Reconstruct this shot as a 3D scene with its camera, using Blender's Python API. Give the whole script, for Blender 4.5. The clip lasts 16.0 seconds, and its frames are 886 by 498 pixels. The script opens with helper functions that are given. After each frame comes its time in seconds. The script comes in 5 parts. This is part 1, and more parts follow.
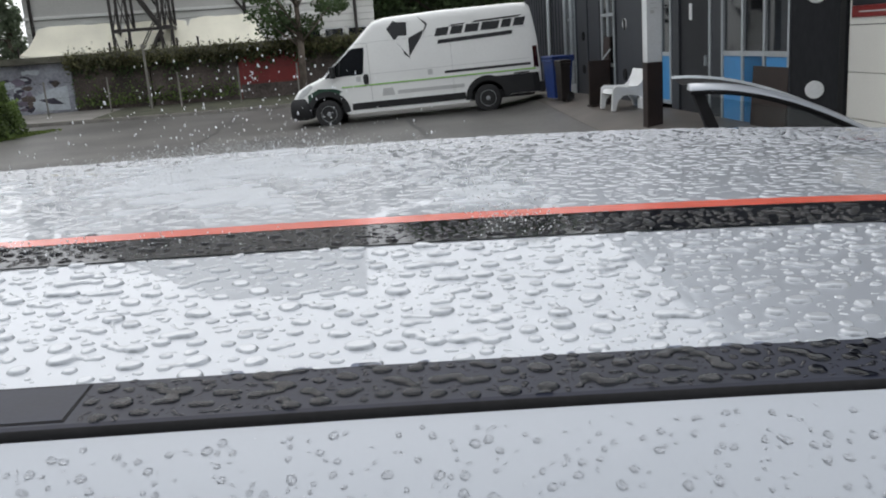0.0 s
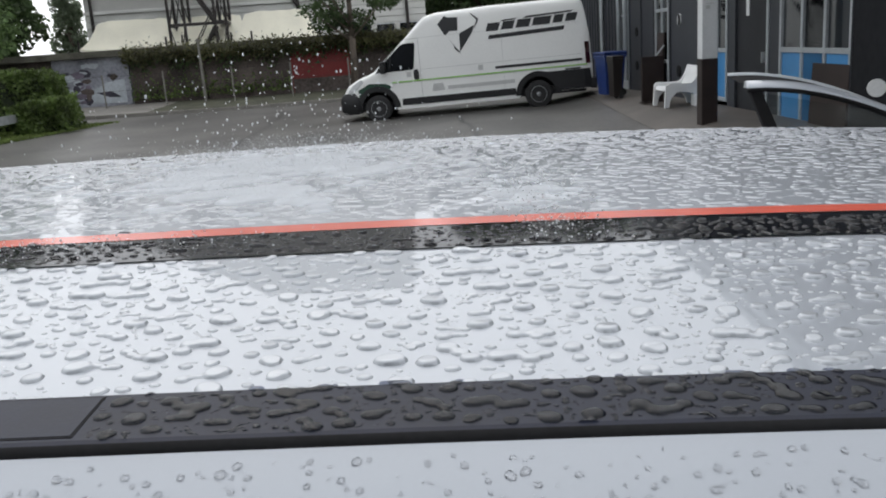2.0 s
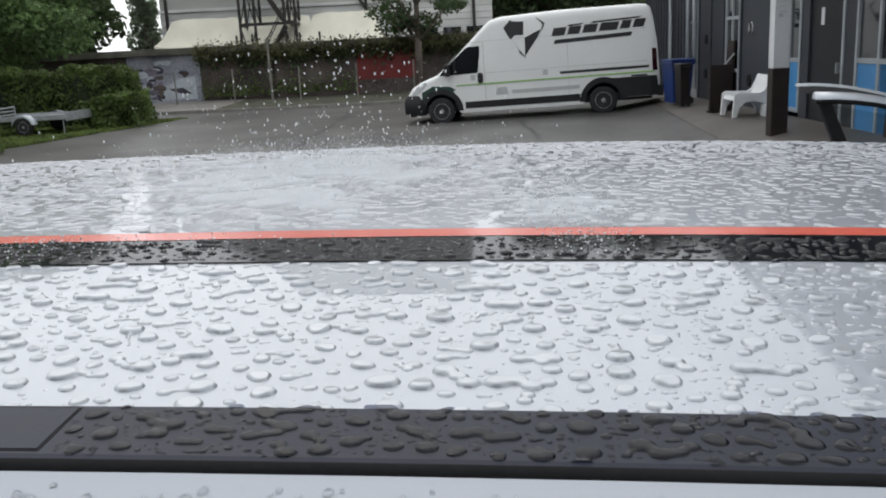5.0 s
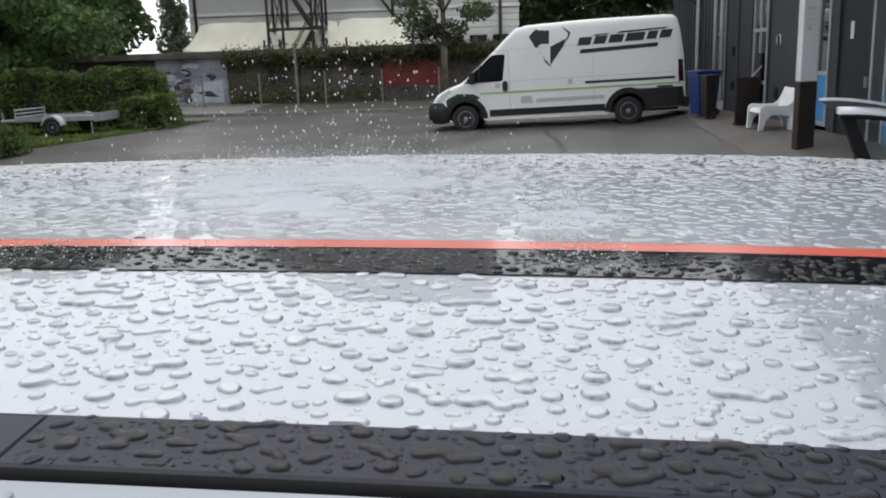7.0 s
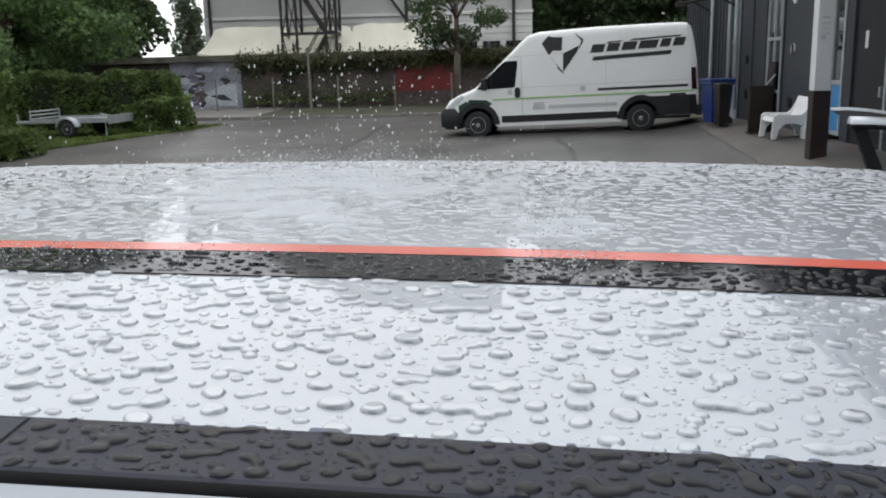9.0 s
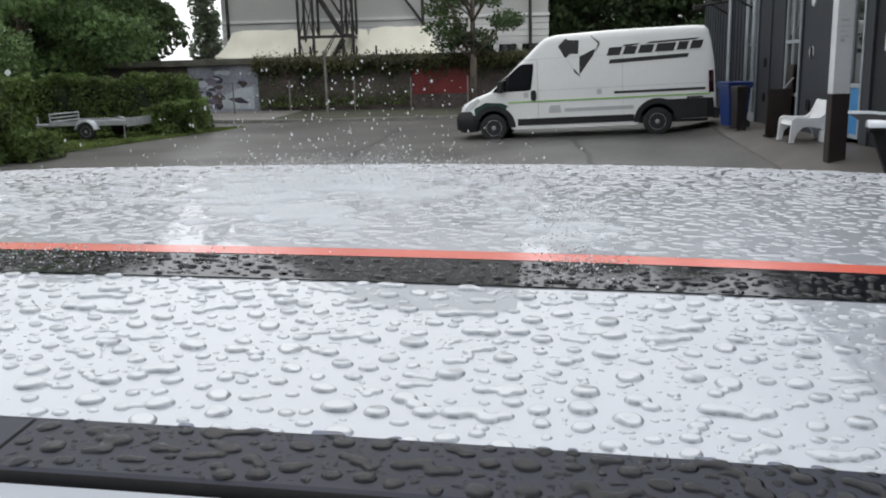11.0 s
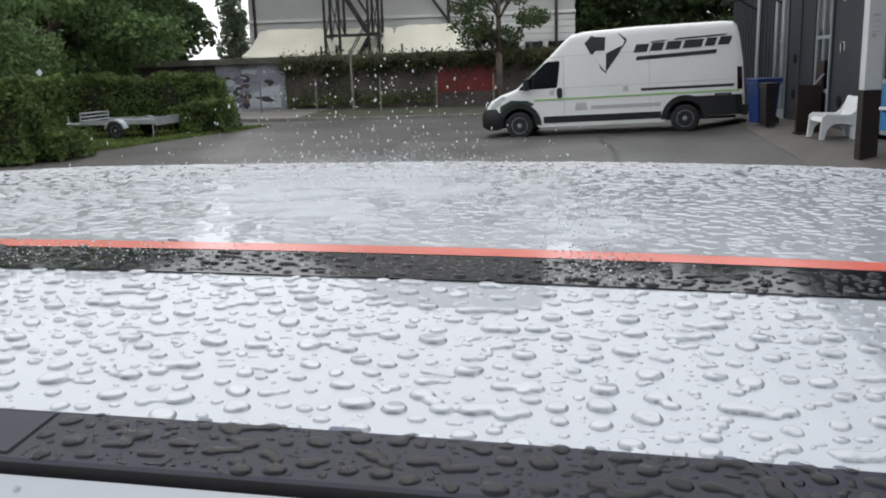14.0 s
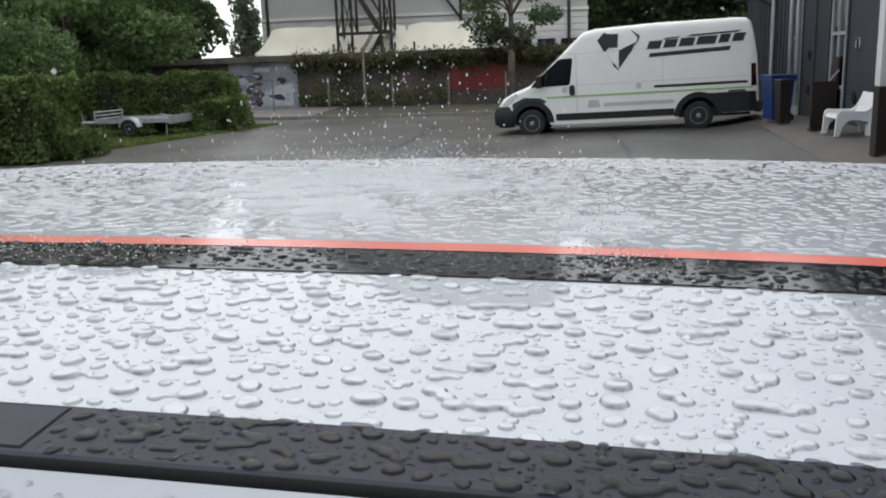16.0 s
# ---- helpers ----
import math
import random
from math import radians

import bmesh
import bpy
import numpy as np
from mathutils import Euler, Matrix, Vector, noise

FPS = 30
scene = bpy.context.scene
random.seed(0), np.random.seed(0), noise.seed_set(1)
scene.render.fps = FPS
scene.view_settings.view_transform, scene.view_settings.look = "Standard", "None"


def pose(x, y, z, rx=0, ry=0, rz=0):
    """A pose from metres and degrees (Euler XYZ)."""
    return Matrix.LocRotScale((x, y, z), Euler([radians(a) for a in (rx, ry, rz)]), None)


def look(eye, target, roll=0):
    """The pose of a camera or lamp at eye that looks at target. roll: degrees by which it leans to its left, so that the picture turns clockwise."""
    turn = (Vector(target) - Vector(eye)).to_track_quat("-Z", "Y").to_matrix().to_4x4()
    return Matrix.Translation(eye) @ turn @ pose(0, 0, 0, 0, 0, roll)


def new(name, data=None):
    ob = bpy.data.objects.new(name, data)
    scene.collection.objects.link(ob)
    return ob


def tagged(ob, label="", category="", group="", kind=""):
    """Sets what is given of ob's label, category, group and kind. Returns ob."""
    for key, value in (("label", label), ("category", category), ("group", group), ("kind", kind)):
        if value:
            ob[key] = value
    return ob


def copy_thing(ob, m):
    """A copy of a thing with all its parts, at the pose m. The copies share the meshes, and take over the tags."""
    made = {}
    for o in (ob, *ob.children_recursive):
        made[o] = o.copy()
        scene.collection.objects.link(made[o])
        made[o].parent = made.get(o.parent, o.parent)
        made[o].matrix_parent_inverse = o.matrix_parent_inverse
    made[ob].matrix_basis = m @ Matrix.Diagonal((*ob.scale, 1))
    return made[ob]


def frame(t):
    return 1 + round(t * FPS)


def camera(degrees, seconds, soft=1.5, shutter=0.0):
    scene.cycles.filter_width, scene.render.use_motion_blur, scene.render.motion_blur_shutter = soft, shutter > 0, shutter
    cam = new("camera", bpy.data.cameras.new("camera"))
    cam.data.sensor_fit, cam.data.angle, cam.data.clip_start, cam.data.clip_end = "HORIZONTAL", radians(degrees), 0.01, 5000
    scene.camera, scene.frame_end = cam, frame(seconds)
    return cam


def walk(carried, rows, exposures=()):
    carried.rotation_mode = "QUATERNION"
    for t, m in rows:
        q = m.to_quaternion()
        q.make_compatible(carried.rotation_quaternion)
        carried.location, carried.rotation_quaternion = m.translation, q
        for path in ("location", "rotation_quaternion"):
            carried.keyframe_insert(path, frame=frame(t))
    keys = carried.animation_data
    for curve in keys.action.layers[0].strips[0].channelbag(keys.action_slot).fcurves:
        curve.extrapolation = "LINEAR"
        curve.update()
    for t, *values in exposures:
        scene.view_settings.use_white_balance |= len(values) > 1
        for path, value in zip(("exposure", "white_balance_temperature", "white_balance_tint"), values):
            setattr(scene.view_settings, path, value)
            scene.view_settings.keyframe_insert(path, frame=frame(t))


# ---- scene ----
cam = camera(54.9, 16.0, soft=1.95)
PATH = [
    (0, (-0.085, 0.005, 1.669), (0.237, 1.922, 1.198), -4.3),
    (0.5, (-0.082, 0.018, 1.668), (0.204, 1.94, 1.194), -4.5),
    (1, (-0.079, 0.027, 1.667), (0.174, 1.953, 1.192), -4.6),
    (1.5, (-0.076, 0.036, 1.667), (0.152, 1.965, 1.191), -4.4),
    (2, (-0.073, 0.042, 1.667), (0.138, 1.974, 1.194), -4.1),
    (2.5, (-0.069, 0.049, 1.666), (0.126, 1.982, 1.192), -3.9),
    (3, (-0.063, 0.055, 1.666), (0.109, 1.99, 1.191), -3.6),
    (3.5, (-0.057, 0.06, 1.666), (0.088, 1.998, 1.194), -3.6),
    (4, (-0.051, 0.063, 1.665), (0.067, 2.004, 1.199), -3.4),
    (6.5, (-0.018, 0.075, 1.666), (0.013, 2.024, 1.221), -2.4),
    (7, (-0.012, 0.075, 1.667), (0.011, 2.026, 1.228), -2.1),
    (7.5, (-0.007, 0.076, 1.667), (0.011, 2.028, 1.233), -2.0),
    (8, (-0.003, 0.076, 1.667), (0.009, 2.029, 1.238), -1.8),
    (10.5, (0.006, 0.076, 1.668), (-0.023, 2.03, 1.246), -1.6),
    (11, (0.008, 0.075, 1.668), (-0.031, 2.03, 1.25), -1.6),
    (11.5, (0.009, 0.075, 1.668), (-0.038, 2.03, 1.251), -1.6),
    (12, (0.01, 0.075, 1.668), (-0.046, 2.03, 1.252), -1.6),
    (12.5, (0.011, 0.075, 1.668), (-0.055, 2.03, 1.252), -1.7),
    (13, (0.011, 0.074, 1.668), (-0.064, 2.029, 1.25), -1.7),
    (13.5, (0.012, 0.076, 1.667), (-0.076, 2.029, 1.247), -1.8),
    (14, (0.012, 0.076, 1.667), (-0.087, 2.029, 1.246), -1.9),
    (14.5, (0.012, 0.077, 1.666), (-0.095, 2.029, 1.245), -1.9),
    (15, (0.012, 0.077, 1.666), (-0.102, 2.029, 1.244), -2.0),
    (15.5, (0.012, 0.078, 1.666), (-0.108, 2.028, 1.243), -2.0),
    (16, (0.012, 0.078, 1.665), (-0.116, 2.028, 1.24), -2.1),
]
walk(cam, [(t, look(eye, target, roll)) for t, eye, target, roll in PATH],
     [(0, 0.0), (1.5, -0.05), (3, -0.10), (4.2, -0.09), (6.5, 0.0), (16, 0.02)])

# ---- world and light: overcast, wet day ----
world = bpy.data.worlds.new("world")
scene.world = world
world.use_nodes = True
wn, wl = world.node_tree.nodes, world.node_tree.links
sky = wn.new("ShaderNodeTexSky")
sky.sky_type = 'NISHITA'
sky.sun_disc = False
sky.sun_elevation, sky.sun_rotation = radians(58), radians(-12)
sky.air_density, sky.dust_density, sky.ozone_density = 1.0, 4.0, 1.0
grey = wn.new("ShaderNodeHueSaturation")
grey.inputs["Saturation"].default_value = 0.55
wl.new(sky.outputs[0], grey.inputs["Color"])
cloud = wn.new("ShaderNodeMix")          # an even cloud layer over the clear sky
cloud.data_type = 'RGBA'
cloud.inputs[0].default_value = 0.72
cloud.inputs[7].default_value = (10.9, 11.2, 11.6, 1)
wl.new(grey.outputs[0], cloud.inputs[6])
wl.new(cloud.outputs[2], wn["Background"].inputs["Color"])
wn["Background"].inputs["Strength"].default_value = 0.15
sun = new("sun", bpy.data.lights.new("sun", 'SUN'))
sun.data.energy, sun.data.angle, sun.data.color = 0.3, radians(80), (1.0, 0.99, 0.98)
sun.matrix_world = pose(0, 0, 30, 32, 0, 180 + 12)
scene.view_settings.exposure = 0.0


# ---- materials ----
def material(name, color, rough=0.6, metal=0.0, coat=0.0, vary=0.12, scale=6.0, fine=60.0, bump=0.0, dark=None, spread=0.0, island=0.0, spec=0.5, coat_rough=0.04, stretch=(1, 1, 1)):
    """A surface with variation at two scales, fine relief and, where asked, a shift from piece to piece."""
    m = bpy.data.materials.new(name)
    m.use_nodes = True
    n, l = m.node_tree.nodes, m.node_tree.links
    b = n["Principled BSDF"]
    b.inputs["Roughness"].default_value, b.inputs["Metallic"].default_value = rough, metal
    b.inputs["Coat Weight"].default_value, b.inputs["Coat Roughness"].default_value = coat, coat_rough
    b.inputs["Specular IOR Level"].default_value = spec
    tc, mp = n.new("ShaderNodeTexCoord"), n.new("ShaderNodeMapping")
    mp.inputs["Scale"].default_value = stretch
    l.new(tc.outputs["Object"], mp.inputs["Vector"])
    big, small = n.new("ShaderNodeTexNoise"), n.new("ShaderNodeTexNoise")
    big.inputs["Scale"].default_value, small.inputs["Scale"].default_value = scale, fine
    big.inputs["Detail"].default_value, small.inputs["Detail"].default_value = 5, 4
    for t in (big, small):
        l.new(mp.outputs[0], t.inputs["Vector"])
    mix = n.new("ShaderNodeMix")
    mix.data_type = 'FLOAT'
    mix.inputs[0].default_value = 0.4
    l.new(big.outputs["Fac"], mix.inputs[2])
    l.new(small.outputs["Fac"], mix.inputs[3])
    ramp = n.new("ShaderNodeValToRGB")
    lo = dark or tuple(c * (1 - vary * 1.6) for c in color)
    hi = color if dark else tuple(min(1, c * (1 + vary * 1.2)) for c in color)
    ramp.color_ramp.elements[0].position, ramp.color_ramp.elements[0].color = 0.36, (*lo, 1)
    ramp.color_ramp.elements[1].position, ramp.color_ramp.elements[1].color = 0.64, (*hi, 1)
    l.new(mix.outputs[0], ramp.inputs[0])
    out = ramp.outputs[0]
    for amount, node, socket in ((spread, "ShaderNodeObjectInfo", "Random"), (island, "ShaderNodeNewGeometry", "Random Per Island")):
        if amount:
            src, rng, hsv = n.new(node), n.new("ShaderNodeMapRange"), n.new("ShaderNodeHueSaturation")
            rng.inputs[3].default_value, rng.inputs[4].default_value = 1 - amount, 1 + amount
            l.new(src.outputs[socket], rng.inputs[0])
            l.new(rng.outputs[0], hsv.inputs["Value"])
            l.new(out, hsv.inputs["Color"])
            out = hsv.outputs[0]
    l.new(out, b.inputs["Base Color"])
    if bump:
        bp = n.new("ShaderNodeBump")
        bp.inputs["Strength"].default_value, bp.inputs["Distance"].default_value = 0.6, bump
        l.new(mix.outputs[0], bp.inputs["Height"])
        l.new(bp.outputs[0], b.inputs["Normal"])
    return m


def leafy(name, *a, **k):
    """A leaf surface that also lets light through."""
    m = material(name, *a, **k)
    n, l = m.node_tree.nodes, m.node_tree.links
    t, mix = n.new("ShaderNodeBsdfTranslucent"), n.new("ShaderNodeMixShader")
    b = n["Principled BSDF"]
    l.new(b.inputs["Base Color"].links[0].from_socket, t.inputs["Color"])
    mix.inputs[0].default_value = 0.42
    l.new(b.outputs[0], mix.inputs[1])
    l.new(t.outputs[0], mix.inputs[2])
    l.new(mix.outputs[0], n["Material Output"].inputs["Surface"])
    return m


def clear(name, tint=(1, 1, 1), ior=1.33, rough=0.0):
    m = bpy.data.materials.new(name)
    m.use_nodes = True
    b = m.node_tree.nodes["Principled BSDF"]
    b.inputs["Base Color"].default_value = (*tint, 1)
    b.inputs["Transmission Weight"].default_value = 1
    b.inputs["Roughness"].default_value, b.inputs["IOR"].default_value = rough, ior
    return m


SILVER = material("silver_paint", (0.37, 0.395, 0.43), 0.42, 0.40, 1.0, 0.015, 3, 900, coat_rough=0.015)
TRIM = material("black_trim", (0.005, 0.008, 0.022), 0.45, 0, 0, 0.15, 20, 400, 0.0003, spec=0.34)
RUBBER = material("rubber", (0.009, 0.009, 0.010), 0.7, 0, 0, 0.25, 12, 200, 0.001, spec=0.25)
DECAL_BLACK = material("black_film", (0.010, 0.011, 0.014), 0.07, 0, 0.0, 0.15, 15, 300, spec=0.32)
DECAL_RED = material("red_film", (0.76, 0.14, 0.09), 0.2, 0, 0.6, 0.06, 15, 300, coat_rough=0.2)
WATER = clear("water")
# mostly opaque beads; light returned through the water is put into the colour
WET_SILVER = material("silver_toned_water", (0.46, 0.485, 0.515), 0.40, 0.40, 1.0, 0.015, 3, 900, coat_rough=0.005)
WET_SILVER.node_tree.nodes["Principled BSDF"].inputs["Coat IOR"].default_value = 1.42
WET_SILVER.node_tree.nodes["Principled BSDF"].inputs["Transmission Weight"].default_value = 0.2
FILM = material("rain_film", (0.33, 0.35, 0.38), 0.45, 0.40, 0.8, 0.015, 3, 900, coat_rough=0.14)
FILM.node_tree.nodes["Principled BSDF"].inputs["Transmission Weight"].default_value = 0.15
# dark tint stands in for the sheen that black loses under water
WATER_DARK = clear("dark_tinted_water", (0.07, 0.08, 0.12))
GLASS = clear("window_glass", (0.75, 0.8, 0.8), 1.45)
DARK_GLASS = material("dark_glass", (0.012, 0.014, 0.016), 0.05, 0, 0.5, 0.3, 1.5, 10)
ASPHALT = material("wet_asphalt", (0.107, 0.103, 0.097), 0.38, 0, 0, 0.34, 0.45, 14, 0.006)
TAR = material("tar_seam", (0.03, 0.029, 0.028), 0.35, 0, 0, 0.3, 2, 30, 0.002)
# water film with the pale haze of the splash put into its colour
HAZE_WATER = material("haze_white_water", (0.76, 0.79, 0.82), 0.45, 0, 0, 0.05, 18, 120, 0.002)
HAZE_WATER.node_tree.nodes["Principled BSDF"].inputs["Transmission Weight"].default_value = 0.45
HAZE_WATER.node_tree.nodes["Principled BSDF"].inputs["IOR"].default_value = 1.2
APRON = material("worn_concrete", (0.100, 0.088, 0.078), 0.5, 0, 0, 0.2, 0.8, 40, 0.003)
KERB = material("kerb_stone", (0.2, 0.19, 0.17), 0.7, 0, 0, 0.2, 2, 40, 0.003)
VERGE = material("dull_verge", (0.062, 0.063, 0.040), 0.9, 0, 0, 0.35, 1.2, 30, 0.02)
PAVING = material("pale_paving", (0.19, 0.18, 0.165), 0.6, 0, 0, 0.25, 0.7, 25, 0.003)
GRASS = material("grass_ground", (0.085, 0.095, 0.042), 0.9, 0, 0, 0.35, 1.2, 30, 0.02)
BLADE = leafy("grass_blades", (0.13, 0.18, 0.045), 0.7, 0, 0, 0.3, 2, 20, island=0.35)
VAN_WHITE = material("white_van_paint", (0.82, 0.83, 0.81), 0.25, 0, 0.6, 0.03, 0.9, 25)
VAN_BLACK = material("black_van_plastic", (0.011, 0.0115, 0.013), 0.5, 0, 0, 0.2, 3, 60)
VAN_GREEN = material("green_film", (0.23, 0.55, 0.06), 0.3, 0, 0.3, 0.05, 3, 60)
VAN_DARK_GREEN = material("dark_green_film", (0.012, 0.05, 0.03), 0.3, 0, 0.5, 0.1, 3, 60)
FILM_GREY = material("charcoal_film", (0.018, 0.019, 0.021), 0.35, 0, 0.3, 0.1, 5, 80)
FILM_PALE = material("pale_grey_film", (0.5, 0.51, 0.5), 0.4, 0, 0, 0.06, 5, 80)
TYRE = material("tyre_rubber", (0.02, 0.02, 0.021), 0.8, 0, 0, 0.25, 9, 90, 0.003)
STEEL = material("wheel_steel", (0.30, 0.31, 0.32), 0.45, 0.4, 0, 0.15, 8, 80)
GALV = material("galvanised_steel", (0.46, 0.48, 0.5), 0.42, 0.6, 0, 0.15, 5, 60, 0.0005)
LENS = material("lamp_lens", (0.6, 0.62, 0.63), 0.08, 0.2, 1, 0.1, 8, 40)
TAIL = material("tail_lens", (0.035, 0.006, 0.006), 0.12, 0, 1, 0.1, 8, 40)
WALL_GREY = material("grey_cladding", (0.044, 0.048, 0.056), 0.5, 0.1, 0, 0.16, 0.8, 30, 0.001, spec=0.3, stretch=(1, 1, 0.25))
WALL_DARK = material("dark_grey_panel", (0.018, 0.0195, 0.023), 0.55, 0, 0, 0.18, 0.9, 30, 0.001, spec=0.3, stretch=(1, 1, 0.3))
ALU = material("pale_aluminium", (0.42, 0.45, 0.47), 0.4, 0.35, 0, 0.1, 3, 50)
WHITE_PAINT = material("white_painted_render", (0.64, 0.655, 0.66), 0.65, 0, 0, 0.06, 1.5, 40, 0.002)
CREAM = material("cream_door_panel", (0.66, 0.65, 0.60), 0.45, 0, 0, 0.04, 1.0, 60, 0.0006)
BROWN = material("dark_brown_paint", (0.022, 0.013, 0.011), 0.5, 0, 0, 0.25, 3, 50, 0.001)
BLUE = material("blue_panel", (0.055, 0.24, 0.50), 0.4, 0, 0, 0.08, 1.5, 40)
BIN_BLUE = material("blue_plastic", (0.014, 0.036, 0.15), 0.42, 0, 0, 0.12, 4, 60)
BIN_DARK = material("dark_brown_plastic", (0.016, 0.012, 0.011), 0.45, 0, 0, 0.15, 4, 60)
CHAIR = material("white_plastic", (0.74, 0.75, 0.75), 0.4, 0, 0, 0.03, 4, 60)
RED = material("red_painted_steel", (0.21, 0.02, 0.018), 0.5, 0, 0, 0.2, 0.8, 20)
RUST = material("rusty_dark_wall", (0.105, 0.085, 0.076), 0.85, 0, 0, 0.4, 0.7, 12, 0.004)
MURAL = material("grey_painted_wall", (0.34, 0.35, 0.40), 0.8, 0, 0, 0.3, 0.9, 8, 0.002)
MURAL_PALE = material("pale_blue_paint", (0.50, 0.54, 0.58), 0.8, 0, 0, 0.12, 1.5, 12)
MURAL_VIOLET = material("dusty_violet_paint", (0.20, 0.17, 0.22), 0.8, 0, 0, 0.2, 1.5, 12)
MURAL_DARK = material("violet_black_paint", (0.06, 0.055, 0.075), 0.8, 0, 0, 0.3, 1.5, 12)
ROOF_FELT = material("mossy_roof_edge", (0.13, 0.125, 0.10), 0.9, 0, 0, 0.3, 1.5, 20, 0.004)
CANVAS = material("cream_canvas", (0.80, 0.77, 0.64), 0.8, 0, 0, 0.07, 0.7, 30, 0.002)
FACADE = material("pale_grey_facade", (0.47, 0.465, 0.445), 0.7, 0, 0, 0.08, 0.35, 12, 0.001)
BOARD = material("white_weatherboard", (0.70, 0.70, 0.67), 0.65, 0, 0, 0.08, 0.6, 18, 0.001, spread=0.06)
IRON = material("dark_steelwork", (0.035, 0.030, 0.028), 0.6, 0.2, 0, 0.3, 2, 30)
BARK = material("bark", (0.13, 0.105, 0.085), 0.9, 0, 0, 0.35, 4, 30, 0.02, stretch=(1, 1, 0.25))
LEAF_HEDGE = leafy("hedge_leaves", (0.120, 0.175, 0.050), 0.5, 0, 0, 0.35, 1.5, 9, island=0.4)
LEAF_TREE = leafy("tree_leaves", (0.155, 0.245, 0.090), 0.55, 0, 0, 0.35, 0.5, 4, island=0.4)
LEAF_DARK = leafy("dark_leaves", (0.085, 0.130, 0.055), 0.55, 0, 0, 0.35, 0.5, 4, island=0.4)
LEAF_POPLAR = leafy("poplar_leaves", (0.18, 0.225, 0.15), 0.55, 0, 0, 0.3, 0.5, 4, island=0.35)
IVY = leafy("ivy_leaves", (0.125, 0.125, 0.06), 0.55, 0, 0, 0.4, 1.2, 6, island=0.45)
HEDGE_CORE = material("twigs_and_shade", (0.022, 0.030, 0.014), 0.95, 0, 0, 0.3, 2, 12)
CAR_BLUE = material("dark_car_paint", (0.02, 0.022, 0.035), 0.2, 0.2, 1, 0.1, 4, 60)


# ---- mesh helpers ----
def thing(name, label, category, m=None, group="", kind=""):
    ob = new(name)
    ob.empty_display_size = 0.1
    if m is not None:
        ob.matrix_world = m
    return tagged(ob, label, category, group, kind)


def link(name, me, mat, parent=None, label=""):
    if not me.materials:
        me.materials.append(mat)
    ob = new(name, me)
    ob.parent = parent
    return tagged(ob, label)


def part(name, bm, mat, parent=None, label="", smooth=False):
    me = bpy.data.meshes.new(name)
    if smooth:
        for f in bm.faces:
            f.smooth = True
    bm.normal_update()
    bm.to_mesh(me)
    bm.free()
    return link(name, me, mat, parent, label)


def np_mesh(name, verts, faces, smooth=True):
    """A mesh from an (n, 3) array and an (m, k) array of corners."""
    verts, faces = np.asarray(verts, dtype=np.float32), np.asarray(faces, dtype=np.int32)
    me = bpy.data.meshes.new(name)
    m, k = faces.shape
    me.vertices.add(len(verts))
    me.vertices.foreach_set("co", verts.ravel())
    me.loops.add(m * k)
    me.loops.foreach_set("vertex_index", faces.ravel())
    me.polygons.add(m)
    me.polygons.foreach_set("loop_start", np.arange(m, dtype=np.int32) * k)
    me.update(calc_edges=True)
    me.polygons.foreach_set("use_smooth", np.full(m, smooth))
    me.validate()
    return me


def sheet(name, xs, ys, fz, mat, parent=None, label="", smooth=True):
    """A gridded surface z = fz(x, y)."""
    X, Y = np.meshgrid(xs, ys, indexing="ij")
    v = np.stack([X, Y, fz(X, Y)], -1).reshape(-1, 3)
    ny = len(ys)
    i, j = np.meshgrid(np.arange(len(xs) - 1), np.arange(ny - 1), indexing="ij")
    a = (i * ny + j).ravel()
    return link(name, np_mesh(name, v, np.stack([a, a + ny, a + ny + 1, a + 1], 1), smooth), mat, parent, label)


def box(bm, x0, x1, y0, y1, z0, z1, bevel=0.0, m=None):
    r = bmesh.ops.create_cube(bm, size=1)["verts"]
    for v in r:
        v.co = Vector(((x0 + x1) / 2 + v.co.x * (x1 - x0), (y0 + y1) / 2 + v.co.y * (y1 - y0), (z0 + z1) / 2 + v.co.z * (z1 - z0)))
    if bevel:
        edges = list({e for v in r for e in v.link_edges})
        r = bmesh.ops.bevel(bm, geom=edges, offset=bevel, segments=2, affect='EDGES', profile=0.6)["verts"]
    if m is not None:
        for v in set(r):
            v.co = m @ v.co
    return bm


def boxed(*a, **k):
    return box(bmesh.new(), *a, **k)


def rod(bm, a, b, r0, r1=None, n=8):
    a, b = Vector(a), Vector(b)
    q = (b - a).to_track_quat("Z", "Y").to_matrix().to_4x4()
    bmesh.ops.create_cone(bm, cap_ends=True, segments=n, radius1=r0, radius2=r0 if r1 is None else r1, depth=(b - a).length,
                          matrix=Matrix.Translation((a + b) / 2) @ q)
    return bm


def slab(points, depth, axis="y", at=0.0):
    """A flat outline of a few corners, thickened along one axis."""
    bm = bmesh.new()
    def at3(p, d):
        return {"y": (p[0], at + d, p[1]), "x": (at + d, p[0], p[1]), "z": (p[0], p[1], at + d)}[axis]
    lo, hi = [bm.verts.new(at3(p, 0)) for p in points], [bm.verts.new(at3(p, depth)) for p in points]
    n = len(points)
    bm.faces.new(lo)
    bm.faces.new(hi[::-1])
    for i in range(n):
        bm.faces.new((lo[i], hi[i], hi[(i + 1) % n], lo[(i + 1) % n]))
    bmesh.ops.recalc_face_normals(bm, faces=bm.faces[:])
    return bm


